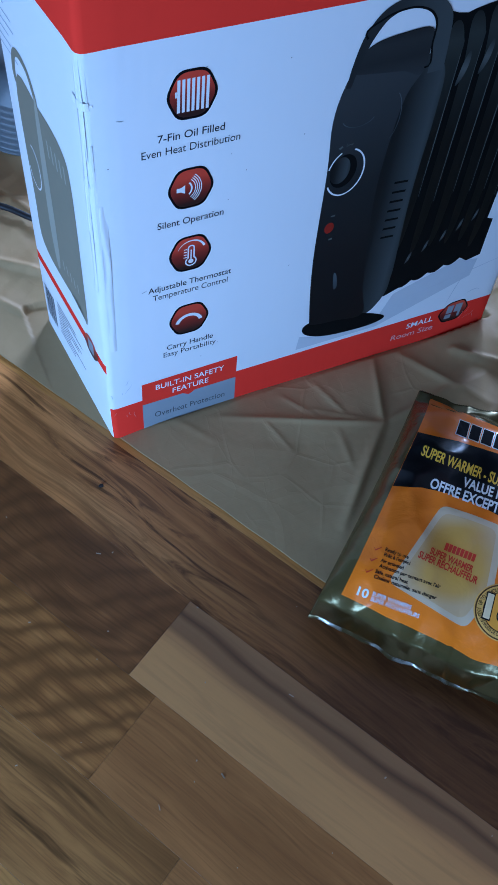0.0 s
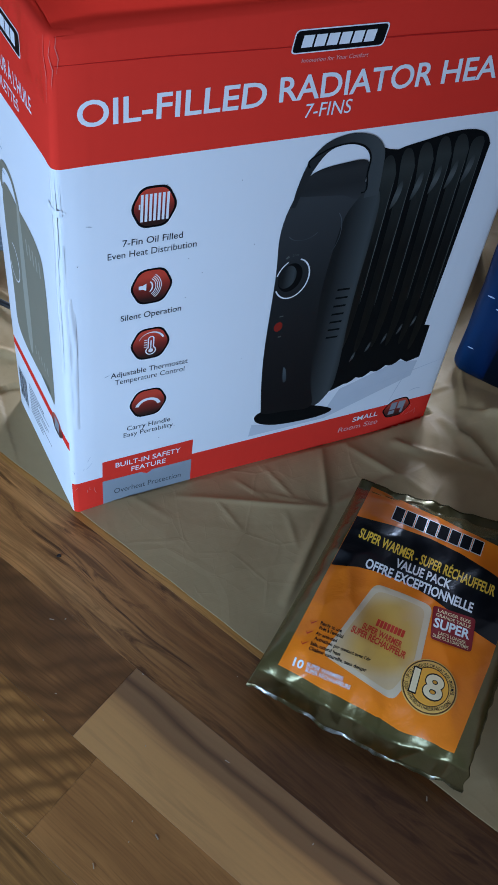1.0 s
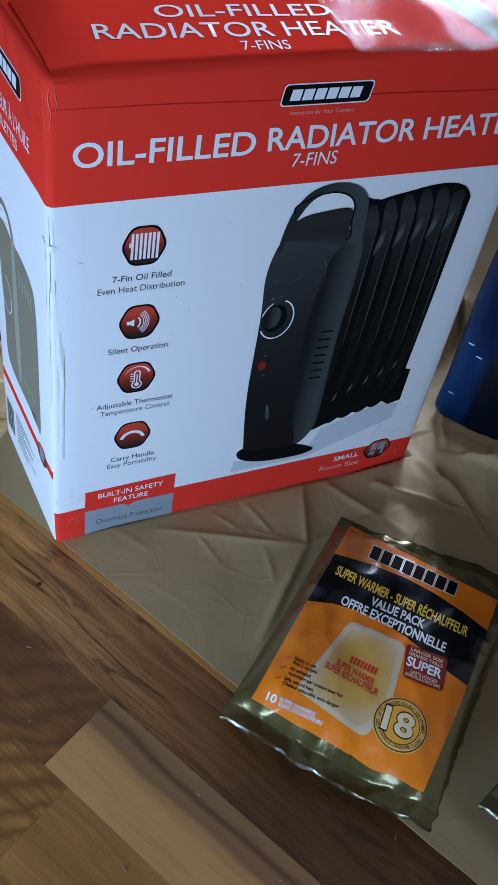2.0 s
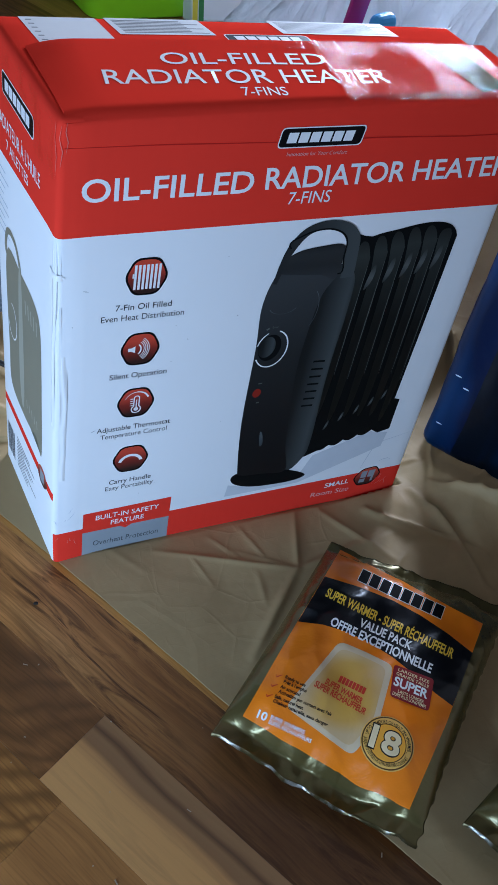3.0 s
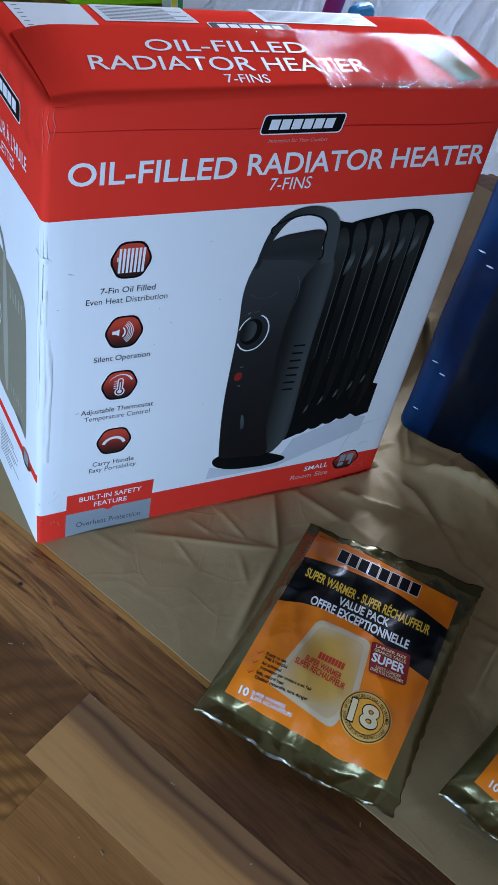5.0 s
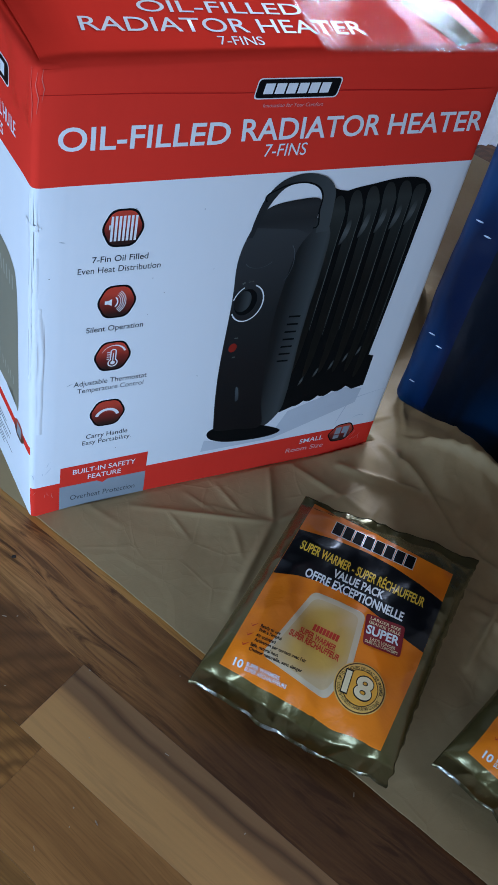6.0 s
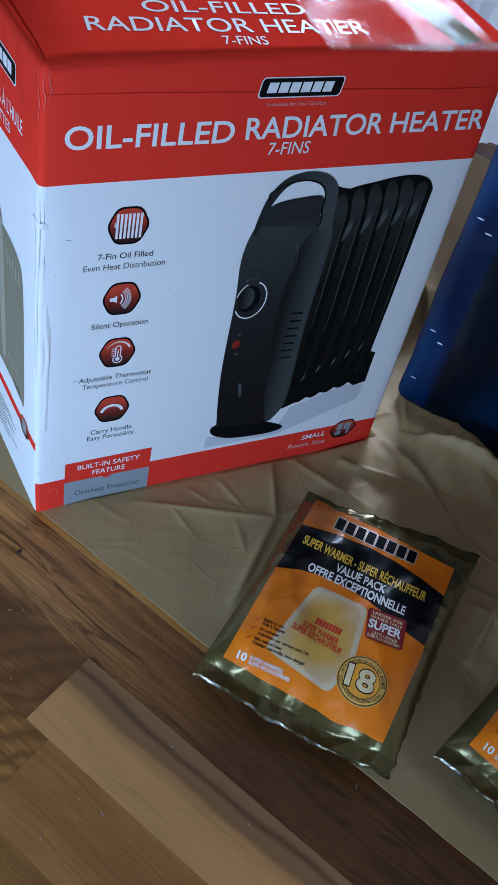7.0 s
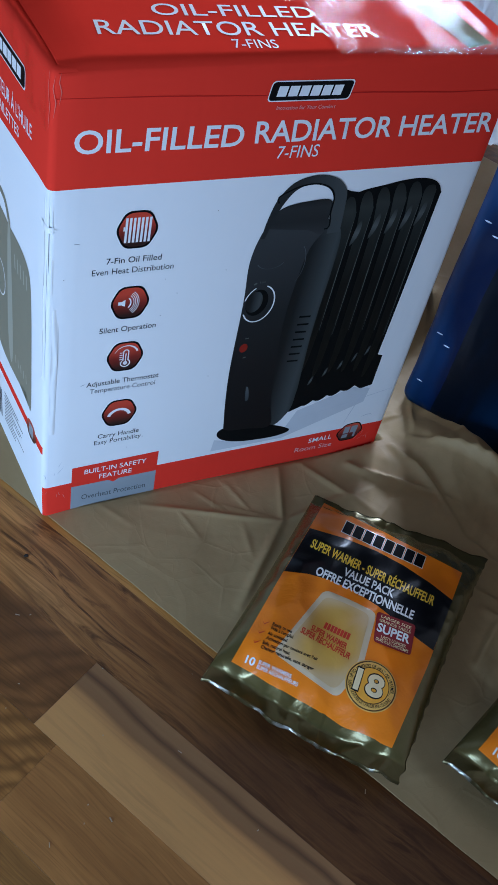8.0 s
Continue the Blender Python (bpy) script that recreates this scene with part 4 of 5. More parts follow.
# pressed folds low on the front; scuffs and painted glare flecks on red corners
FOLD = ink("ink_fold", (0.58, 0.61, 0.66))
for pts in ([(0.222, 0.0640), (0.262, 0.0715), (0.296, 0.0790), (0.322, 0.0850)], [(0.282, 0.0440), (0.285, 0.0600), (0.289, 0.0780), (0.293, 0.0900)], [(0.300, 0.0500), (0.304, 0.0520), (0.309, 0.0525), (0.312, 0.0505)]):
    printed("fold_line", band(pts, [0.0002, 0.0008, 0.0007, 0.0002]), FOLD, box, front, 0.0005)
rng = random.Random(17)
SCUFF_GLINT = ink("ink_red_scuff_glint", (0.72, 0.20, 0.17))
for k in range(16):
    x, z = (rng.uniform(0.002, 0.020), rng.uniform(0.004, 0.060)) if k < 11 else (rng.uniform(0.300, 0.318), rng.uniform(0.012, 0.034))
    ln, a = rng.uniform(0.004, 0.012), rng.uniform(0.6, 1.9)
    pts = [(x + ln * t * math.cos(a) + rng.uniform(-0.0006, 0.0006), z + ln * t * math.sin(a)) for t in (0, 0.35, 0.7, 1)]
    printed("scuff_glint", band(pts, [0.0001, 0.0005, 0.0003, 0.0001]), SCUFF_GLINT if z < 0.033 else FOLD, box, front, 0.0006)
# Thin streaks painted in for glints of tape at the lid's corner.
for a, z0, z1 in ((-0.0030, 0.352, 0.386), (0.0010, 0.360, 0.384), (0.0042, 0.368, 0.386)):
    printed("scuff_glint", band([(a, z0), (a + 0.0012, z0 * 0.6 + z1 * 0.4), (a - 0.0006, z0 * 0.3 + z1 * 0.7), (a + 0.0006, z1)], [0.0001, 0.0005, 0.0004, 0.0001]), ink("ink_tape_glint", (0.72, 0.17, 0.14)), box, corner_wrap, 0.0009)

# ---- hand warmer pouches ----
def crumple(m, v):
    """Fine creases shared by all the film of a pouch."""
    m.bump(m.noise(v, 42, 4, 0.55, 0.6), 0.30, 0.003)
    m.bump(m.math("ABSOLUTE", m.math("SUBTRACT", m.noise(v, 48, 1, 0.4, 0.2), 0.5)), 0.22, 0.003)


def foil(name, color, rough, metal=0.75, coat=0.25):
    m = Nodes(name, rough, metal, color)
    v = m.coords()
    m.base(m.mix(m.noise(v, 30, 3), color, tuple(c * 0.7 for c in color)))
    crumple(m, v)
    m.p.inputs["Coat Weight"].default_value = coat
    m.p.inputs["Coat Roughness"].default_value = 0.12
    return m.mat


def film_ink(name, color, rough=0.30):
    m = Nodes(name, rough, 0.0, color, 0.25)
    v = m.coords()
    m.base(m.mix(m.math("MULTIPLY", m.noise(v, 25, 3), 0.3), color, tuple(c * 0.72 for c in color)))
    crumple(m, v)
    m.p.inputs["Coat Weight"].default_value = 0.12
    m.p.inputs["Coat Roughness"].default_value = 0.10
    return m.mat


OLIVE = foil("olive_gold_film", (0.165, 0.130, 0.044), 0.26, 0.50, 0.12)


def torn_foil():
    """Crimped edge: olive film with silver patches."""
    m = Nodes("patchy_foil", 0.28, 0.7)
    v = m.coords()
    m.base(m.ramp(m.noise(v, 48, 3), [(0.50, (0.085, 0.065, 0.025)), (0.62, (0.46, 0.45, 0.40))]))
    crumple(m, v)
    return m.mat


SILVER = torn_foil()
P_ORANGE = film_ink("film_orange", (0.90, 0.215, 0.008))
P_BLACK = film_ink("film_black", (0.005, 0.005, 0.006))
P_MATT = ink("film_matt_black", (0.004, 0.004, 0.005), 0.6)
P_RIM = film_ink("film_rim", (0.74, 0.73, 0.68), 0.4)
P_WHITE = film_ink("film_white", (0.80, 0.80, 0.78))
P_GOLD = film_ink("film_yellow", (0.80, 0.50, 0.05))
P_TAN = film_ink("film_tan", (0.76, 0.42, 0.10))
P_RED = film_ink("film_red", (0.62, 0.045, 0.02))
P_WINE = film_ink("film_maroon", (0.26, 0.018, 0.022))
P_CREAM = film_ink("film_cream", (0.80, 0.62, 0.36))


def warmer_ink():
    m = Nodes("film_warmer", 0.36)
    tc = m.node("ShaderNodeTexCoord")
    dist = m.node("ShaderNodeVectorMath")
    dist.operation = "DISTANCE"
    dist.inputs[1].default_value = (0.5, 0.55, 0.5)
    m.link(tc.outputs["Generated"], dist.inputs[0])
    m.base(m.ramp(dist.outputs["Value"], [(0.12, (0.66, 0.35, 0.035)), (0.42, (0.62, 0.34, 0.07)), (0.62, (0.60, 0.40, 0.20))]))
    m.p.inputs["Coat Weight"].default_value = 0.4
    m.p.inputs["Coat Roughness"].default_value = 0.15
    m.bump(m.noise(m.coords(), 42, 4, 0.55, 0.6), 0.30, 0.003)
    return m.mat


P_WARM = warmer_ink()


def pouch_st(u, v):
    s = u / 0.158
    vb, vt = 0.010 * s, 0.209 + 0.024 * s
    return s, (v - vb) / (vt - vb)


POUCH_SEED = [0.0]


def pouch_z(u, v):
    """Height of the pouch's upper film: a pillow with pleats running in from its seals."""
    s, t = pouch_st(u, v)
    s, t = max(0.0, min(1.0, s)), max(0.0, min(1.0, t))
    k = POUCH_SEED[0]
    tt = max(0.0, min(1.0, (t - 0.06) / 0.89))
    f = max(0.0, 1 - abs(2 * s - 1) ** 4.2) ** 0.62 * max(0.0, 1 - abs(2 * tt - 1) ** 3.4) ** 0.7
    edge = 0.022 + 0.004 * math.sin(s * 7 + 1 + k) * (1 - t) - 0.005 * s * (1 - t) + 0.005 * t * s
    edge += 0.0035 * noise.noise(Vector((s * 4 + k, t * 1.2, 3))) * max(0.0, 1 - 4 * min(t, 1 - t))
    rise = min(1.0, 7 * min(s, 1 - s))
    lumps = 0.0042 * noise.noise(Vector((u * 24 + k, v * 18, 2))) * f
    # pleats: narrow across the pouch near its two ends, fading into the belly
    ends = max(0.0, 1 - t / 0.30) ** 1.2 + max(0.0, 1 - (1 - t) / 0.22) ** 1.2
    fan = u + (0.08 - u) * (0.5 - abs(t - 0.5)) * 0.7
    pleat = 0.0065 * (abs(noise.noise(Vector((fan * 30 + k, v * 9, 5)))) - 0.22) * ends * rise * min(1.0, 12 * min(t, 1 - t) + 0.25)
    # creases slanting over the sides and the belly
    a = noise.noise(Vector((u * 20 + v * 16 + k, v * 34 - u * 22, 8)))
    b = noise.noise(Vector((u * 34 - v * 20, v * 22 + u * 30 + k, 4)))
    ridge = 0.0050 * (0.16 - abs(a)) * (0.45 + 0.9 * max(0.0, 1 - f)) * rise + 0.0032 * (0.16 - abs(b)) * rise
    return edge + 0.032 * f + lumps + pleat + ridge


def pouch_low(u, v):
    s, t = pouch_st(u, v)
    tt = max(0.0, min(1.0, (t - 0.075) / 0.86))
    f = max(0.0, 1 - abs(2 * s - 1) ** 2.6) ** 0.6 * max(0.0, 1 - abs(2 * tt - 1) ** 3) ** 0.6 if 0 <= s <= 1 else 0
    return min(pouch_z(u, v) - 0.0004, 0.0235 - 0.021 * f + 0.002 * math.sin(s * 7))


def on_pouch(u, v, lift=0.0):
    """The layout of the print, spread over the swollen film: the belly pulls it towards the lower end."""
    a, b = u, v
    for _ in range(4):
        k = (pouch_z(a, b) - 0.033) / 0.574
        a, b = u + (0.065 - u) * k, v - (0.279 + v) * k
    return Vector((a, b, pouch_z(a, b) + 0.0002 + lift * 0.65))


def pouch_uv(s, t):
    ragged = 0.0022 * noise.noise(Vector((s * 30, t * 30, 1)))
    vb, vt = 0.010 * s, 0.209 + 0.024 * s
    w = 0.158 + ragged - 0.004 * math.sin(math.pi * t)
    return s * w + 0.002 * math.sin(math.pi * t) * (1 - s), vb + (vt - vb) * t + 0.002 * noise.noise(Vector((s * 12, t, 3)))


def ring_text(text, cx, cy, r, cap, a0, a1):
    """Lettering round a circle, clockwise from a0 to a1 degrees."""
    bm = glyphs(text, 0.004)
    x0, x1, _, _ = extent(bm)
    for v in bm.verts:
        a = radians(a0 + (a1 - a0) * (v.co.x - x0) / (x1 - x0))
        rr = r + (v.co.y / CAP) * cap * (1 if a1 < a0 else -1)
        v.co = Vector((cx + rr * math.cos(a), cy + rr * math.sin(a), 0))
    return bm


def warmer_pouch(m, seed):
    POUCH_SEED[0] = seed
    pouch = thing("warmer_pouch", "orange and olive-gold foil pouch of warmers lying on paper", "pouch", m, "warmer pouches")
    ns, nt = 150, 200
    bm = bmesh.new()
    up, dn = {}, {}
    for i in range(ns + 1):
        for j in range(nt + 1):
            u, v = pouch_uv(i / ns, j / nt)
            up[i, j] = bm.verts.new((u, v, pouch_z(u, v)))
            dn[i, j] = up[i, j] if i in (0, ns) or j in (0, nt) else bm.verts.new((u, v, pouch_low(u, v)))
    for i in range(ns):
        for j in range(nt):
            bm.faces.new((up[i, j], up[i + 1, j], up[i + 1, j + 1], up[i, j + 1]))
            low = [dn[i, j], dn[i, j + 1], dn[i + 1, j + 1], dn[i + 1, j]]
            if any(q not in (up[i, j], up[i + 1, j], up[i + 1, j + 1], up[i, j + 1]) for q in low):
                bm.faces.new(low)
    part("film", bm, OLIVE, pouch, "wrinkled olive-gold film", smooth=True)
    # crimped end seals with a pale torn rim
    for t0, name in ((0.0, "lower_seal"), (1.0, "upper_seal")):
        bm = bmesh.new()
        prev = None
        for i in range(241):
            s = i / 240
            u, v = pouch_uv(s, t0)
            z = pouch_z(u, v)
            tooth = 0.0005 * (i % 2) + 0.0005 * noise.noise(Vector((s * 40, t0, 0)))
            wav = 0.0016 * noise.noise(Vector((s * 9, t0 * 5, 6)))
            sign = -1 if t0 == 0 else 1
            row = [bm.verts.new((u, v - sign * 0.0005, z + 0.0004)), bm.verts.new((u, v + sign * (0.0009 + tooth), z + wav - 0.001)), bm.verts.new((u, v + sign * (0.0007 + tooth), z + wav - 0.0016))]
            if prev:
                for k in range(2):
                    bm.faces.new((prev[k], row[k], row[k + 1], prev[k + 1]))
            prev = row
        part(name, bm, SILVER if t0 == 0 else OLIVE, pouch, "pale silver crimped edge" if t0 == 0 else "")
    # print
    S = 0.0021
    panel = printed("printed_panel", flat([(0.0132, 0.0195), (0.0450, 0.0200), (0.0900, 0.0215), (0.1425, 0.0243), (0.1440, 0.1000), (0.1415, 0.1995), (0.0750, 0.1985), (0.0115, 0.1966), (0.0118, 0.1000)]), P_ORANGE, pouch, on_pouch, 0.0003, "glossy orange printed front", S)
    wave = [(0.0120, 0.1125), (0.030, 0.1215), (0.047, 0.1262), (0.068, 0.1285), (0.090, 0.1268), (0.110, 0.1225), (0.128, 0.1175), (0.1435, 0.1150), (0.1425, 0.1680), (0.120, 0.1730), (0.095, 0.1760), (0.070, 0.1760), (0.040, 0.1715), (0.0118, 0.1638)]
    strip = printed("black_band", flat(wave), P_BLACK, panel, on_pouch, 0.0006, "", S)
    marks = []
    for i in range(8):
        a = 0.0365 + 0.0093 * i
        b = 0.1765 + 0.0008 * i
        marks.append([(a, b), (a + 0.0080, b + 0.0005), (a + 0.0072, b + 0.0138), (a - 0.0006, b + 0.0133)])
    printed("mark_back", flat(*[[(p[0] + (-0.0004 if k in (0, 3) else 0.0004), p[1] + (-0.0005 if k < 2 else 0.0005)) for k, p in enumerate(q)] for q in marks]), P_RIM, panel, on_pouch, 0.0008, "", S)
    printed("mark", flat(*[[(p[0] + (0.0002 if k in (0, 3) else -0.0002), p[1] + (0.0002 if k < 2 else -0.0002)) for k, p in enumerate(q)] for q in marks]), P_MATT, panel, on_pouch, 0.0010, "", S)
    printed("band_text", line_of_type("SUPER WARMER - SUPER R\u00c9CHAUFFEUR", 0.0200, 0.1300, 0.1465, 0.0090, 0.024, tilt=3.6), P_GOLD, panel, on_pouch, 0.0009, "", S)
    printed("band_text", line_of_type("VALUE PACK", 0.0545, 0.0985, 0.1372, 0.0078, 0.029, tilt=5), P_WHITE, panel, on_pouch, 0.0009, "", S)
    printed("band_text", line_of_type("OFFRE EXCEPTIONNELLE", 0.0345, 0.1195, 0.1245, 0.0082, 0.029, tilt=4.5), P_WHITE, panel, on_pouch, 0.0009, "", S)
    warm = printed("warmer_picture", flat(rounded([(0.0360, 0.0430), (0.0930, 0.0365), (0.1000, 0.0700), (0.0920, 0.1205), (0.0690, 0.1190), (0.0475, 0.1160)], 0.006)), film_ink("film_pad_edge", (0.66, 0.50, 0.32)), panel, on_pouch, 0.0006, "", S)
    printed("pad", flat(rounded([(0.0400, 0.0470), (0.0890, 0.0412), (0.0955, 0.0700), (0.0880, 0.1155), (0.0690, 0.1140), (0.0510, 0.1110)], 0.006)), P_WARM, warm, on_pouch, 0.0008, "", S)
    printed("pad_mark", flat(*[[(0.0605 + 0.0027 * i, 0.0832 + 0.0002 * i), (0.0627 + 0.0027 * i, 0.0834 + 0.0002 * i), (0.0625 + 0.0027 * i, 0.0894 + 0.0002 * i), (0.0603 + 0.0027 * i, 0.0892 + 0.0002 * i)] for i in range(8)]), P_RED, warm, on_pouch, 0.0011, "", S)
    printed("pad_text", line_of_type("SUPER WARMER", 0.0525, 0.0830, 0.0762, 0.0050, 0.030, tilt=0.5), P_RED, warm, on_pouch, 0.0011, "", S)
    printed("pad_text", line_of_type("SUPER R\u00c9CHAUFFEUR", 0.0465, 0.0885, 0.0698, 0.0052, 0.030, tilt=0.3), P_RED, warm, on_pouch, 0.0011, "", S)
    for text, x0, x1, y in (("Ready to use", 0.0255, 0.0415, 0.0632), ("Pr\u00eat \u00e0 l'emploi", 0.0262, 0.0442, 0.0592), ("Air activated", 0.0258, 0.0415, 0.0542), ("Activation par contact avec l'air", 0.0264, 0.0684, 0.0500), ("Safe, natural heat", 0.0258, 0.0480, 0.0450), ("Chaleur naturelle, sans danger", 0.0264, 0.0690, 0.0410)):
        printed("list_text", line_of_type(text, x0, x1, y, 0.0027, 0.024, tilt=7.5), P_BLACK, panel, on_pouch, 0.0010, "", S)
    for x, y in ((0.0185, 0.0605), (0.0190, 0.0516), (0.0196, 0.0424)):
        printed("tick", band([(x, y + 0.0015), (x + 0.0012, y), (x + 0.0042, y + 0.0040)], [0.0006, 0.0011, 0.0004]), P_RED, panel, on_pouch, 0.0010)
    printed("count", line_of_type("10", 0.0218, 0.0290, 0.0242, 0.0062, 0.029, tilt=7), P_WHITE, panel, on_pouch, 0.0008, "", S)
    printed("count_text", line_of_type("SUPER WARMERS", 0.0305, 0.0570, 0.0288, 0.0031, 0.024, tilt=6.5), P_WHITE, panel, on_pouch, 0.0008, "", S)
    printed("count_text", line_of_type("SUPER R\u00c9CHAUFFEURS", 0.0312, 0.0640, 0.0248, 0.0031, 0.024, tilt=6.5), P_WHITE, panel, on_pouch, 0.0008, "", S)
    tag = printed("super_tag", flat(rounded([(0.0990, 0.0950), (0.1290, 0.1000), (0.1235, 0.1278), (0.0918, 0.1218)], 0.003)), P_WINE, panel, on_pouch, 0.0011, "maroon tag with white lettering", S)
    printed("tag_text", line_of_type("SUPER", 0.0975, 0.1245, 0.1052, 0.0075, 0.029, tilt=8), P_WHITE, tag, on_pouch, 0.0014, "", S)
    for text, x0, x1, y in (("LARGER SIZE", 0.0965, 0.1215, 0.1182), ("GRANDE TAILLE", 0.0965, 0.1225, 0.1143), ("LASTS LONGER", 0.1030, 0.1235, 0.1010), ("DURE PLUS LONGTEMPS", 0.1000, 0.1265, 0.0972)):
        printed("tag_text", line_of_type(text, x0, x1, y, 0.0026, 0.014, tilt=8), P_CREAM, tag, on_pouch, 0.0014, "", S)
    cx, cy = 0.1113, 0.0595
    seal = printed("hours_seal", flat(arc(cx, cy, 0.0198, 0.0212, 0, 355, 48)), P_TAN, panel, on_pouch, 0.0009, "round gold hours seal", S)
    printed("ring", flat(arc(cx, cy, 0.0190, 0.0204, 0, 355, 48)), film_ink("film_brown", (0.10, 0.045, 0.012)), seal, on_pouch, 0.0012, "", S)
    printed("field", flat(arc(cx, cy, 0.0180, 0.0194, 0, 355, 48)), P_TAN, seal, on_pouch, 0.0014, "", S)
    printed("centre", flat(arc(cx, cy, 0.0139, 0.0150, 0, 355, 48)), film_ink("film_brown_2", (0.10, 0.045, 0.012)), seal, on_pouch, 0.0016, "", S)
    printed("centre_field", flat(arc(cx, cy, 0.0132, 0.0143, 0, 355, 48)), film_ink("film_amber", (0.84, 0.36, 0.04)), seal, on_pouch, 0.0018, "", S)
    printed("ring_text", ring_text("UP TO 18 HOURS OF HEAT PER WARMER", cx, cy, 0.0148, 0.0026, 188, 8), P_BLACK, seal, on_pouch, 0.0018)
    printed("ring_text", ring_text("JUSQU'\u00c0 18 HEURES DE CHALEUR PAR COUSSINET", cx, cy, 0.0176, 0.0026, 196, 352), P_BLACK, seal, on_pouch, 0.0018)
    printed("number_edge", line_of_type("18", 0.0988, 0.1225, 0.0497, 0.0178, 0.055, tilt=7), P_BLACK, seal, on_pouch, 0.0021, "", S)
    printed("number", line_of_type("18", 0.0995, 0.1218, 0.0502, 0.0170, 0.03, tilt=7), P_CREAM, seal, on_pouch, 0.0024, "", S)
    for ob in pouch.children_recursive:
        ob.data.polygons.foreach_set("use_smooth", [True] * len(ob.data.polygons))
    return pouch


warmer_pouch(Matrix.Translation((0.069, -0.192, 0.0035)) @ pose(0, 0, 0, 0, 0, -50.2), 0.0)
warmer_pouch(Matrix.Translation((0.2180, -0.3035, 0.0035)) @ pose(0, 0, 0, 0, 0, -66.5), 5.0)


# ---- blue plastic-wrapped package standing on the paper ----
def blue_film(name, low, high):
    """Thick glossy film; tall soft streaks of colour stand in for its sheen."""
    m = Nodes(name, 0.30, 0.0, low, 0.16)
    v = m.coords()
    m.base(m.mix(m.ramp(m.noise(m.coords((16, 16, 2.2)), 1, 3, 0.55, 0.4), [(0.40, (0, 0, 0)), (0.68, (1, 1, 1))]), low, high))
    m.bump(m.noise(m.coords((1, 1, 0.45)), 26, 3, 0.5, 0.6), 0.35, 0.005)
    m.bump(m.noise(v, 90, 3, 0.5, 0.5), 0.10, 0.002)
    m.p.inputs["Coat Weight"].default_value = 0.03
    m.p.inputs["Coat Roughness"].default_value = 0.05
    return m.mat


# One film in a lit tone for the gusset and a shaded tone elsewhere.
BLUE_LIT = blue_film("blue_film", (0.0001, 0.006, 0.032), (0.0003, 0.048, 0.165))
WELD_GLINT = Nodes("weld_glint_film", 0.15, 0.0, (0.45, 0.55, 0.70), 1.0).mat
BLUE_SHADED = blue_film("blue_film_shaded", (0.0003, 0.003, 0.008), (0.0004, 0.017, 0.050))
FOOT = [(0.640, 0.265), (0.387, 0.047), (0.405, 0.022), (0.440, -0.050), (0.530, -0.245), (0.690, -0.190), (0.760, 0.200)]
package = thing("blue_package", "glossy dark blue plastic-wrapped package standing on paper", "package")
loop = rounded([(p[0], p[1]) for p in FOOT], 0.008, 4)
dense = []
for i, p in enumerate(loop):
    q = loop[(i + 1) % len(loop)]
    k = max(1, int((q - p).length / 0.006))
    dense += [p.lerp(q, a / k) for a in range(k)]
mid = Vector((0.54, 0.03))
bm = bmesh.new()
rows = []
# Unseen upper part carried up to keep light off the floor.
HZ = 0.56
for j in range(101):
    z = 0.004 + HZ * j / 100
    ring = []
    for p in dense:
        inn = 1 - 0.10 * max(0.0, 1 - z / 0.02) ** 2 - 0.25 * max(0.0, (z - 0.53) / 0.034) ** 2
        q = mid + (p - mid) * inn
        q = q + Vector((-0.045 * z, 0.0))
        out = (p - mid).normalized()
        d = 0.003 * noise.noise(Vector((p.x * 18, p.y * 18, z * 9))) + 0.0015 * abs(noise.noise(Vector((p.x * 50, p.y * 50, z * 26))))
        ring.append(bm.verts.new((q.x + out.x * d, q.y + out.y * d, max(z, 0.004))))
    rows.append(ring)
sidebm = bmesh.new()
for a, b in zip(rows, rows[1:]):
    for i in range(len(dense)):
        quad = (a[i], a[(i + 1) % len(dense)], b[(i + 1) % len(dense)], b[i])
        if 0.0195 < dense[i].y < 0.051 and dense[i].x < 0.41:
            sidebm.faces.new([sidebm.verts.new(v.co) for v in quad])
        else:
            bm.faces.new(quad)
bm.faces.new(rows[-1])
bm.faces.new(rows[0][::-1])
bmesh.ops.remove_doubles(sidebm, verts=sidebm.verts[:], dist=0.00001)
part("wrapping", bm, BLUE_SHADED, package, "blue film, its shade painted near-black", smooth=True)
part("gusset", sidebm, BLUE_LIT, package, "blue side gusset in the lit film tone, with welded seams", smooth=True)
# paired welds up the side gusset, coloured pale to imitate their glints
weld = bmesh.new()
bmesh.ops.create_uvsphere(weld, u_segments=10, v_segments=6, radius=1)
for v in weld.verts:
    v.co = Vector((v.co.x * 0.0005, v.co.y * 0.0036, v.co.z * 0.0008))
weld_mesh = None
for k in range(8):
    for s in (0, 1):
        z = 0.032 + 0.064 * k + (0.010 if s == 0 else 0.0)
        f = (0.38, 0.74)[s]
        x, y = 0.387 + 0.018 * f - 0.045 * z, 0.047 - 0.025 * f
        if weld_mesh is None:
            ob = part("weld", weld, WELD_GLINT, package, "weld spot coloured pale for its glint", smooth=True)
            weld_mesh = ob.data
        else:
            ob = new("weld", weld_mesh)
            ob.parent = package
        ob.matrix_basis = Matrix.Translation((x + 0.0004, y + 0.0004, z)) @ pose(0, 0, 0, 0, 0, 36)

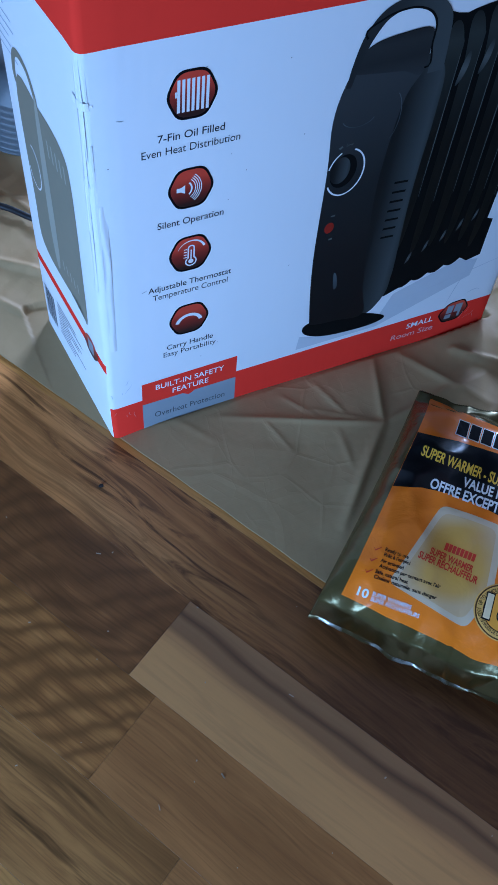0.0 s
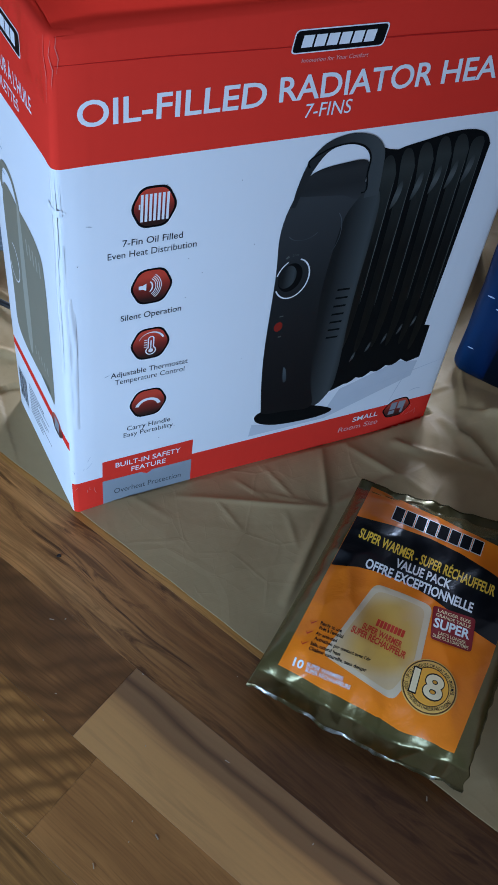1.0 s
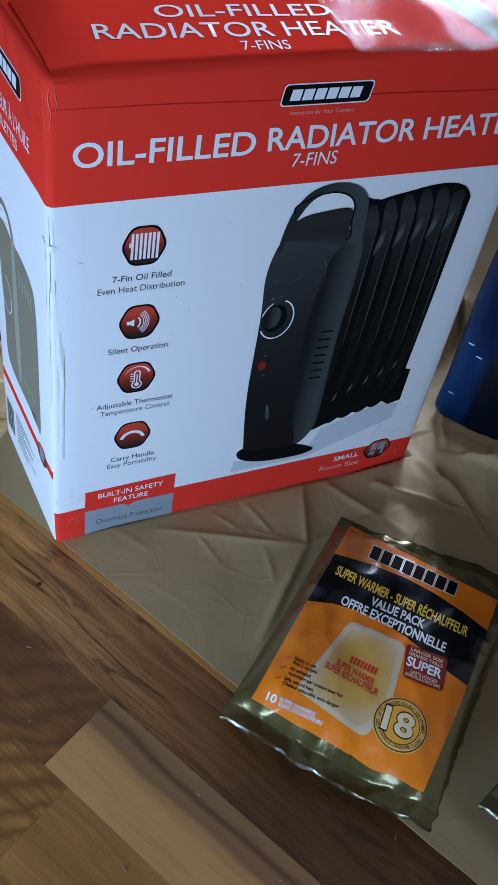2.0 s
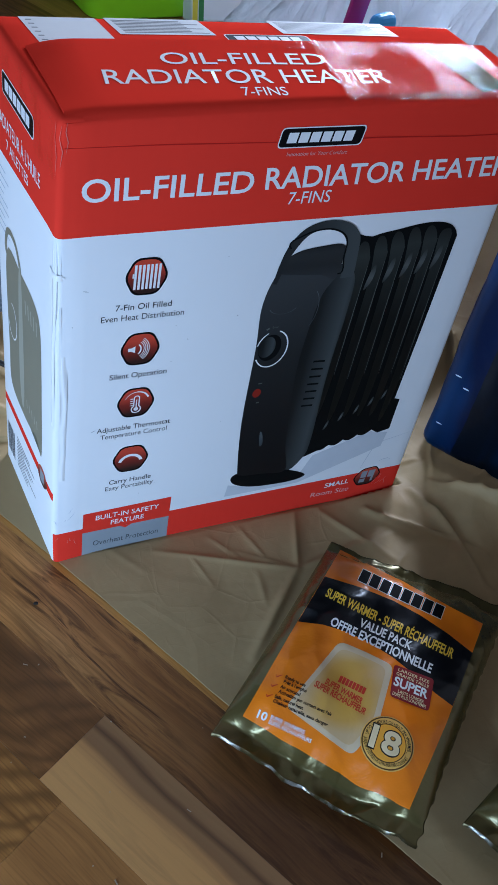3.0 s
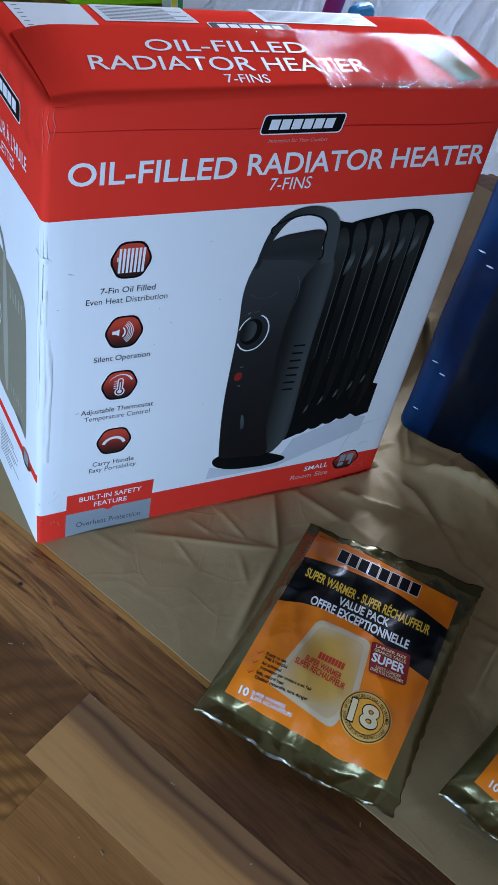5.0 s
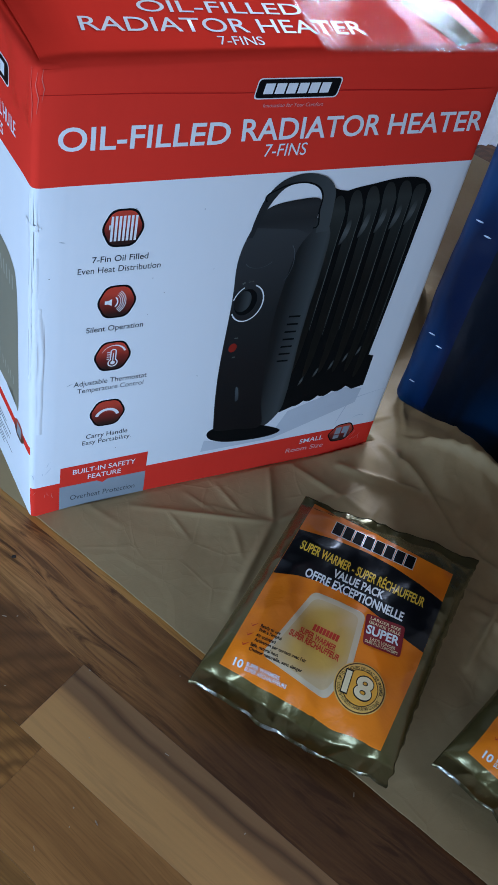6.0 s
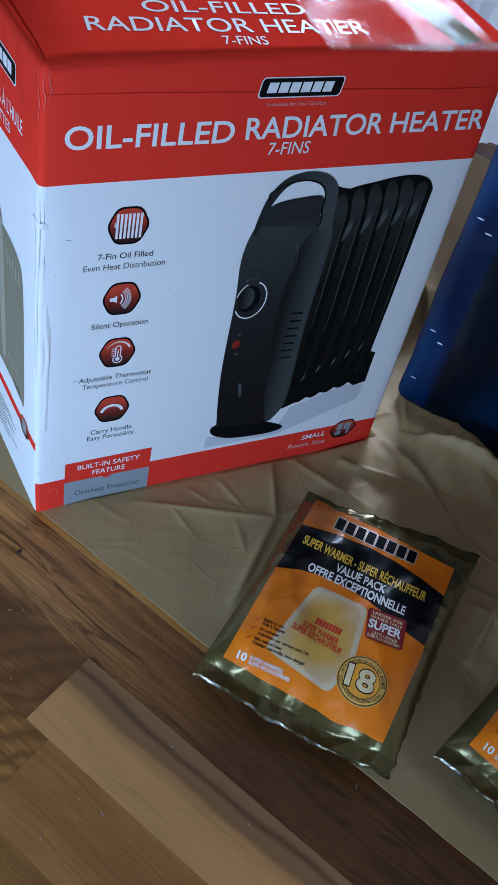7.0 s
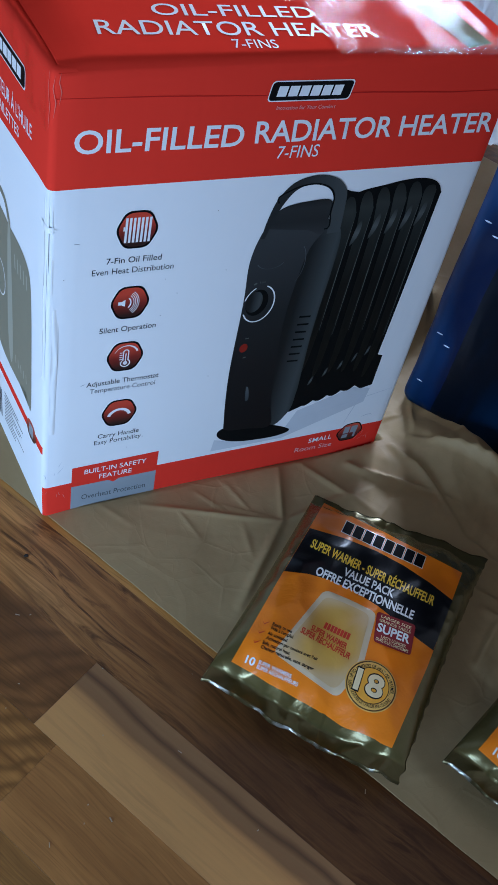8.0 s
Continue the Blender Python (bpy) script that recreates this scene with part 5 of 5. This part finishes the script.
# ---- behind the carton ----
def plain(name, color, rough=0.4, var=0.2, coat=0.0):
    m = Nodes(name, rough, 0, color)
    v = m.coords()
    m.base(m.mix(m.math("MULTIPLY", m.noise(v, 12, 3), var), color, tuple(c * 0.6 for c in color)))
    m.bump(m.noise(v, 80, 3), 0.08, 0.001)
    m.p.inputs["Coat Weight"].default_value = coat
    return m.mat


GREEN = plain("lime_plastic", (0.32, 0.78, 0.018), 0.35, 0.15)


def tub(m):
    """A tapered open tub with rounded corners and a rolled rim."""
    ob = thing("plastic_tub", "lime green plastic storage tub on the floor", "tub", m)
    def loop_at(w, d, r):
        return rounded([(-w / 2, -d / 2), (w / 2, -d / 2), (w / 2, d / 2), (-w / 2, d / 2)], r, 8)
    bm = bmesh.new()
    rings = []
    for z, w, d in ((0.0, 0.215, 0.30), (0.004, 0.222, 0.306), (0.14, 0.245, 0.33), (0.21, 0.256, 0.342), (0.21, 0.252, 0.338), (0.14, 0.240, 0.325), (0.006, 0.216, 0.300)):
        rings.append([bm.verts.new((p.x, p.y, z)) for p in loop_at(w, d, 0.035)])
    for a, b in zip(rings, rings[1:]):
        for i in range(len(a)):
            bm.faces.new((a[i], a[(i + 1) % len(a)], b[(i + 1) % len(a)], b[i]))
    bm.faces.new(rings[0][::-1])
    bm.faces.new(rings[-1])
    part("shell", bm, GREEN, ob, smooth=True)
    bm = bmesh.new()
    rings = []
    for dz, g in ((0.0, 0.0), (0.004, 0.014), (-0.008, 0.018), (-0.010, 0.014), (-0.002, 0.010)):
        rings.append([bm.verts.new((p.x, p.y, 0.212 + dz)) for p in loop_at(0.252 + g, 0.338 + g, 0.037)])
    for a, b in zip(rings, rings[1:]):
        for i in range(len(a)):
            bm.faces.new((a[i], a[(i + 1) % len(a)], b[(i + 1) % len(a)], b[i]))
    part("rim", bm, GREEN, ob, smooth=True)
    return ob


tub(Matrix.Translation((0.392, 1.235, 0.0)) @ pose(0, 0, 0, 0, 0, 9))

# white printed packet beside the tub
packet = thing("white_packet", "white packet with a green and yellow corner", "packet", Matrix.Translation((0.585, 1.08, 0)) @ pose(0, 0, 0, -14, 0, 6))
part("body", cuboid(-0.105, 0.105, -0.02, 0.02, 0.004, 0.27, 0.004), plain("packet_white", (0.78, 0.80, 0.82), 0.4), packet)
for name, k, col in (("yellow_corner", 0.0, (0.75, 0.60, 0.04)), ("green_corner", 0.012, (0.03, 0.22, 0.05))):
    b = flat([(-0.104 + k, 0.006), (-0.094 + k, 0.006), (-0.094 + k - 0.0, 0.06), (-0.104 + k, 0.12)])
    for v in b.verts:
        v.co = Vector((v.co.x, -0.0206, v.co.y))
    part(name, b, plain(name + "_ink", col), packet)


def bag_film():
    m = Nodes("white_bag_film", 0.32, 0, (0.8, 0.82, 0.84))
    v = m.coords()
    m.base(m.mix(m.math("MULTIPLY", m.noise(v, 14, 4), 0.3), (0.88, 0.90, 0.92), (0.70, 0.74, 0.78)))
    m.bump(m.math("ABSOLUTE", m.math("SUBTRACT", m.noise(v, 22, 4, 0.55, 0.8), 0.5)), 0.9, 0.02)
    m.p.inputs["Transmission Weight"].default_value = 0.0
    thin = m.node("ShaderNodeBsdfTranslucent", Color=(0.86, 0.89, 0.92, 1))
    mix = m.node("ShaderNodeMixShader", Fac=0.5)
    m.link(m.p.outputs[0], mix.inputs[1])
    m.link(thin.outputs[0], mix.inputs[2])
    m.link(mix.outputs[0], m.t.nodes["Material Output"].inputs["Surface"])
    return m.mat


BAG = bag_film()


def grocery_bag(m, rx, ry, h, seed, label):
    """A filled carrier bag: pleats run up to a gathered neck with two loop handles."""
    ob = thing("carrier_bag", label, "bag", m, "white carrier bags")
    bm = bmesh.new()
    na, nz = 260, 70
    rings = []
    for j in range(nz + 1):
        k = j / nz
        prof = (1 - max(0.0, 0.25 - k) ** 2 * 4) * (1 - 0.80 * max(0.0, (k - 0.38) / 0.62) ** 1.5)
        ring = []
        for i in range(na):
            a = 2 * math.pi * i / na
            c, s = math.cos(a), math.sin(a)
            pl = abs(noise.noise(Vector((c * 3.4 + seed, s * 3.4, k * 1.1)))) * 0.36 * (0.25 + k) + 0.20 * abs(noise.noise(Vector((c * 9 + seed, s * 9, k * 1.6)))) + 0.10 * abs(noise.noise(Vector((c * 20 + seed, s * 20, k * 5))))
            big = 0.26 * noise.noise(Vector((c * 1.3 + seed * 2, s * 1.3, k * 2.2)))
            r = prof * (1.05 - pl + big * (1 - k * 0.5))
            ring.append(bm.verts.new((rx * r * c, ry * r * s, h * k * (1 + 0.08 * noise.noise(Vector((c * 2, s * 2, seed)))) + 0.003)))
        rings.append(ring)
    for a, b in zip(rings, rings[1:]):
        for i in range(na):
            bm.faces.new((a[i], a[(i + 1) % na], b[(i + 1) % na], b[i]))
    bm.faces.new(rings[0][::-1])
    part("body", bm, BAG, ob, smooth=True)
    for side in (-1, 1):
        bm = bmesh.new()
        prev = None
        for i in range(41):
            t = i / 40
            x = (t - 0.5) * rx * 1.0
            z = h * 0.94 + math.sin(math.pi * t) * h * 0.42
            y = side * (0.012 + 0.05 * math.sin(math.pi * t))
            w = 0.012 + 0.016 * abs(2 * t - 1)
            tilt = 0.4 * math.sin(t * 9 + seed)
            row = [bm.verts.new((x + math.cos(b) * w * (0.3 + 0.7 * abs(math.cos(b + tilt))), y + math.sin(b) * w * 0.5, z + 0.3 * w * math.cos(b * 2))) for b in (2 * math.pi * q / 8 for q in range(8))]
            if prev:
                for q in range(8):
                    bm.faces.new((prev[q], row[q], row[(q + 1) % 8], prev[(q + 1) % 8]))
            prev = row
        part("handle", bm, BAG, ob, smooth=True)
    return ob


# Bags given extra unseen height to block north light from the gap.
grocery_bag(Matrix.Translation((0.65, 0.82, 0)) @ pose(0, 0, 0, 0, 0, 12), 0.19, 0.15, 0.26, 1.7, "white plastic carrier bag, full and pleated")
grocery_bag(Matrix.Translation((0.87, 0.63, 0)) @ pose(0, 0, 0, 0, 0, -30), 0.20, 0.19, 0.34, 6.3, "white plastic carrier bag with loose handles")
magenta = part("magenta_packet", cuboid(-0.016, 0.016, -0.003, 0.003, 0, 0.300, 0.003), plain("magenta_card", (0.42, 0.02, 0.20)))
magenta.matrix_basis = Matrix.Translation((0.520, 0.625, 0.0)) @ pose(0, 0, 0, 0, 8, 10)
tagged(magenta, "magenta cardboard packet among the bags", "packet")
blue_bit = part("bright_blue_packet", cuboid(-0.020, 0.020, -0.012, 0.012, 0, 0.208, 0.0118, 4), plain("bright_blue_card", (0.06, 0.42, 0.85)))
blue_bit.matrix_basis = Matrix.Translation((0.600, 0.615, 0.0)) @ pose(0, 0, 0, 0, -6, 12)
tagged(blue_bit, "bright blue packet among the bags", "packet")

# ---- grey ribbed hose and a black strand for a fold's shade, left behind the carton ----
hose = thing("ribbed_hose", "grey ribbed plastic hose end on the paper", "hose", Matrix.Translation((0.033, 0.358, 0.008)) @ pose(0, 0, 0, 5, 6, 0))
bm = bmesh.new()
rings = []
for j in range(61):
    z = 0.060 * j / 60
    r = 0.050 + 0.0022 * math.cos(2 * math.pi * z / 0.0068) - (0.010 * max(0.0, 1 - z / 0.012) ** 2)
    rings.append([bm.verts.new((r * math.cos(2 * math.pi * i / 48), r * math.sin(2 * math.pi * i / 48), z)) for i in range(48)])
for a, b in zip(rings, rings[1:]):
    for i in range(48):
        bm.faces.new((a[i], a[(i + 1) % 48], b[(i + 1) % 48], b[i]))
bm.faces.new(rings[0][::-1])
bm.faces.new(rings[-1])
part("tube", bm, plain("grey_plastic", (0.13, 0.145, 0.155), 0.42), hose, smooth=True)

# Black curve put where a paper fold is dark with shade.
cu = bpy.data.curves.new("fold_shade_strand", "CURVE")
cu.dimensions, cu.bevel_depth, cu.bevel_resolution = "3D", 0.0028, 3
sp = cu.splines.new("BEZIER")
strand_pts = [(-0.20, 0.34, 0.014), (-0.08, 0.285, 0.020), (-0.018, 0.246, 0.019), (0.02, 0.215, 0.016), (0.06, 0.22, 0.012)]
sp.bezier_points.add(len(strand_pts) - 1)
for b, p in zip(sp.bezier_points, strand_pts):
    b.co = p
    b.handle_left_type = b.handle_right_type = "AUTO"
cable = new("fold_shade_strand", cu)
cu.materials.append(plain("fold_shade_black", (0.012, 0.012, 0.013), 0.45))
tagged(cable, "thin black strand in place of the shade under a paper fold", "cable")

# ---- crumbs and splinters on the strips ----
bm = bmesh.new()
rng = random.Random(11)
for k in range(40):
    u, n = rng.uniform(-0.15, 0.40), rng.uniform(-0.26, -0.005)
    p = ALONG * u + ACROSS * n
    a, ln, w = rng.uniform(0, 6.3), rng.choice((0.0006, 0.0008, 0.001, 0.0014, 0.0035)), rng.uniform(0.00018, 0.0004)
    m = Matrix.Translation((p.x, p.y, 0.0004)) @ pose(0, 0, 0, rng.uniform(-15, 15), rng.uniform(-10, 10), math.degrees(a))
    q = bmesh.ops.create_cube(bm, size=1, matrix=m @ Matrix.Diagonal((ln, w * 2, w, 1)))
tagged(part("crumbs", bm, plain("crumb", (0.42, 0.33, 0.23), 0.7)), "pale crumbs and splinters scattered on the floor", "debris", kind="stuff")
chip = bmesh.new()
bmesh.ops.create_icosphere(chip, subdivisions=2, radius=0.0016)
for v in chip.verts:
    v.co = Vector((v.co.x * 1.3, v.co.y * 0.9, v.co.z * 0.6)) * (1 + 0.3 * noise.noise(v.co * 900))
ob = part("dark_crumb", chip, plain("dark_crumb", (0.02, 0.012, 0.008), 0.6), smooth=True)
ob.location = (-0.0215, -0.0385, 0.0010)
tagged(ob, "small dark crumb on the walnut floor", "debris")


# ---- floor strips ----
def half_pale():
    m = Nodes("walnut_with_sapwood", 0.36, spec=0.28)
    v = m.coords((5, 30, 1))
    sep = m.node("ShaderNodeSeparateXYZ")
    tc = m.node("ShaderNodeTexCoord")
    m.link(tc.outputs["Object"], sep.inputs[0])
    wob = m.math("MULTIPLY", m.math("SUBTRACT", m.noise(m.coords((7, 12, 1)), 1, 3), 0.5), 0.022)
    f = m.math("ADD", sep.outputs[1], wob)
    col = m.ramp(m.math("ADD", m.math("MULTIPLY", f, 14.0), 0.5), [(0.45, (0.63, 0.306, 0.100)), (0.58, (0.53, 0.250, 0.084)), (0.64, (0.27, 0.128, 0.052)), (0.74, (0.30, 0.148, 0.060)), (0.80, (0.12, 0.052, 0.022)), (0.86, (0.30, 0.150, 0.062)), (0.97, (0.34, 0.17, 0.07))])
    line = m.noise(m.coords((8, 130, 1)), 1, 5, 0.65, 0.9)
    col = m.mix(m.math("MULTIPLY", m.ramp(line, [(0.48, (0, 0, 0)), (0.72, (1, 1, 1))]), 0.35), col, (0.22, 0.105, 0.042))
    fine = m.noise(m.coords((14, 420, 1)), 1, 3)
    m.base(m.mix(m.math("MULTIPLY", fine, 0.2), col, (0.2, 0.12, 0.06)))
    m.bump(fine, 0.12, 0.0006)
    return m.mat


WOOD_HALF = half_pale()
WOOD_VEIN = wood("walnut_veined", (0.17, 0.078, 0.032), (0.34, 0.170, 0.075), (0.44, 0.235, 0.108), 0.7, 0.3, 0.0, 0.95, gain=1.2)
WOOD_EDGE = wood("sapwood_edge", (0.42, 0.20, 0.075), (0.54, 0.275, 0.105), (0.60, 0.32, 0.13), 0.3, gain=1.1)
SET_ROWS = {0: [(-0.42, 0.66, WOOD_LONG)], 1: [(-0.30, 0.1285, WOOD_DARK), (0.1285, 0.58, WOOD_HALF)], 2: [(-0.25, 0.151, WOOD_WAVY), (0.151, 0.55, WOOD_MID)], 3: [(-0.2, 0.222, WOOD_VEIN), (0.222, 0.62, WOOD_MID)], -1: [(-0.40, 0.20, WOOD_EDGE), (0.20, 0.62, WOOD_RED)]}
rng = random.Random(5)
REST = {}  # strips far from the carton, joined by kind of wood


def inside(u, n):
    """Whether a place on the strips lies within the walls."""
    p = ALONG * u + ACROSS * n
    return X0 - 0.09 < p.x < X1 + 0.09 and Y0 - 0.09 < p.y < Y1 + 0.09


def strip(u0, u1, row, mat):
    n0, n1 = ROW0 - PITCH * (row + 1), ROW0 - PITCH * row
    g, c, top_, dep = 0.00005, 0.00004, 0.0, -0.008
    mid_n = (n0 + n1) / 2
    while u1 - u0 > 0.04 and not inside(u0, mid_n):
        u0 += 0.01
    while u1 - u0 > 0.04 and not inside(u1, mid_n):
        u1 -= 0.01
    if u1 - u0 < 0.05:
        return
    L, B = (u1 - u0) / 2 - g, PITCH / 2 - g
    p = ALONG * ((u0 + u1) / 2) + ACROSS * mid_n
    if abs(p.x - 0.35) > 0.95 or abs(p.y - 0.35) > 1.05:
        REST.setdefault(mat, []).append((u0 + g, u1 - g, n0 + g, n1 - g))
        return
    bm = bmesh.new()
    a = [bm.verts.new((sx * (L - c), sy * (B - c), top_)) for sx, sy in ((-1, -1), (1, -1), (1, 1), (-1, 1))]
    b = [bm.verts.new((sx * L, sy * B, top_ - c * 0.7)) for sx, sy in ((-1, -1), (1, -1), (1, 1), (-1, 1))]
    d = [bm.verts.new((sx * L, sy * B, dep)) for sx, sy in ((-1, -1), (1, -1), (1, 1), (-1, 1))]
    bm.faces.new(a)
    for i in range(4):
        j = (i + 1) % 4
        bm.faces.new((b[i], b[j], a[j], a[i]))
        bm.faces.new((d[i], d[j], b[j], b[i]))
    ob = part("strip", bm, mat, floor)
    ob.matrix_basis = Matrix.Translation(p) @ pose(0, 0, 0, 0, 0, -59.87)


for row in range(-48, 26):
    spans = SET_ROWS.get(row, [])
    lo, hi = (spans[0][0], spans[-1][1]) if spans else (rng.uniform(-0.3, 0), None)
    if hi is None:
        hi = lo
    for u0, u1, mat in spans:
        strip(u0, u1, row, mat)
    end = hi
    while end < 3.0:
        nxt = end + rng.uniform(0.28, 0.52)
        strip(end, nxt, row, rng.choice(WOODS))
        end = nxt
    end = lo
    while end > -2.1:
        nxt = end - rng.uniform(0.28, 0.52)
        strip(nxt, end, row, rng.choice(WOODS))
        end = nxt
for mat, spans in REST.items():
    verts, faces = [], []
    for u0, u1, n0, n1 in spans:
        k = len(verts)
        verts += [(u, n, z) for z in (0.0, -0.008) for u, n in ((u0, n0), (u1, n0), (u1, n1), (u0, n1))]
        faces += [(k, k + 1, k + 2, k + 3)] + [(k + 4 + i, k + 4 + (i + 1) % 4, k + (i + 1) % 4, k + i) for i in range(4)]
    me = bpy.data.meshes.new("strips")
    me.from_pydata(verts, [], faces)
    me.materials.append(mat)
    ob = tagged(new("strips", me), kind="stuff")
    ob.parent = floor
    ob.matrix_basis = pose(0, 0, 0, 0, 0, -59.87)
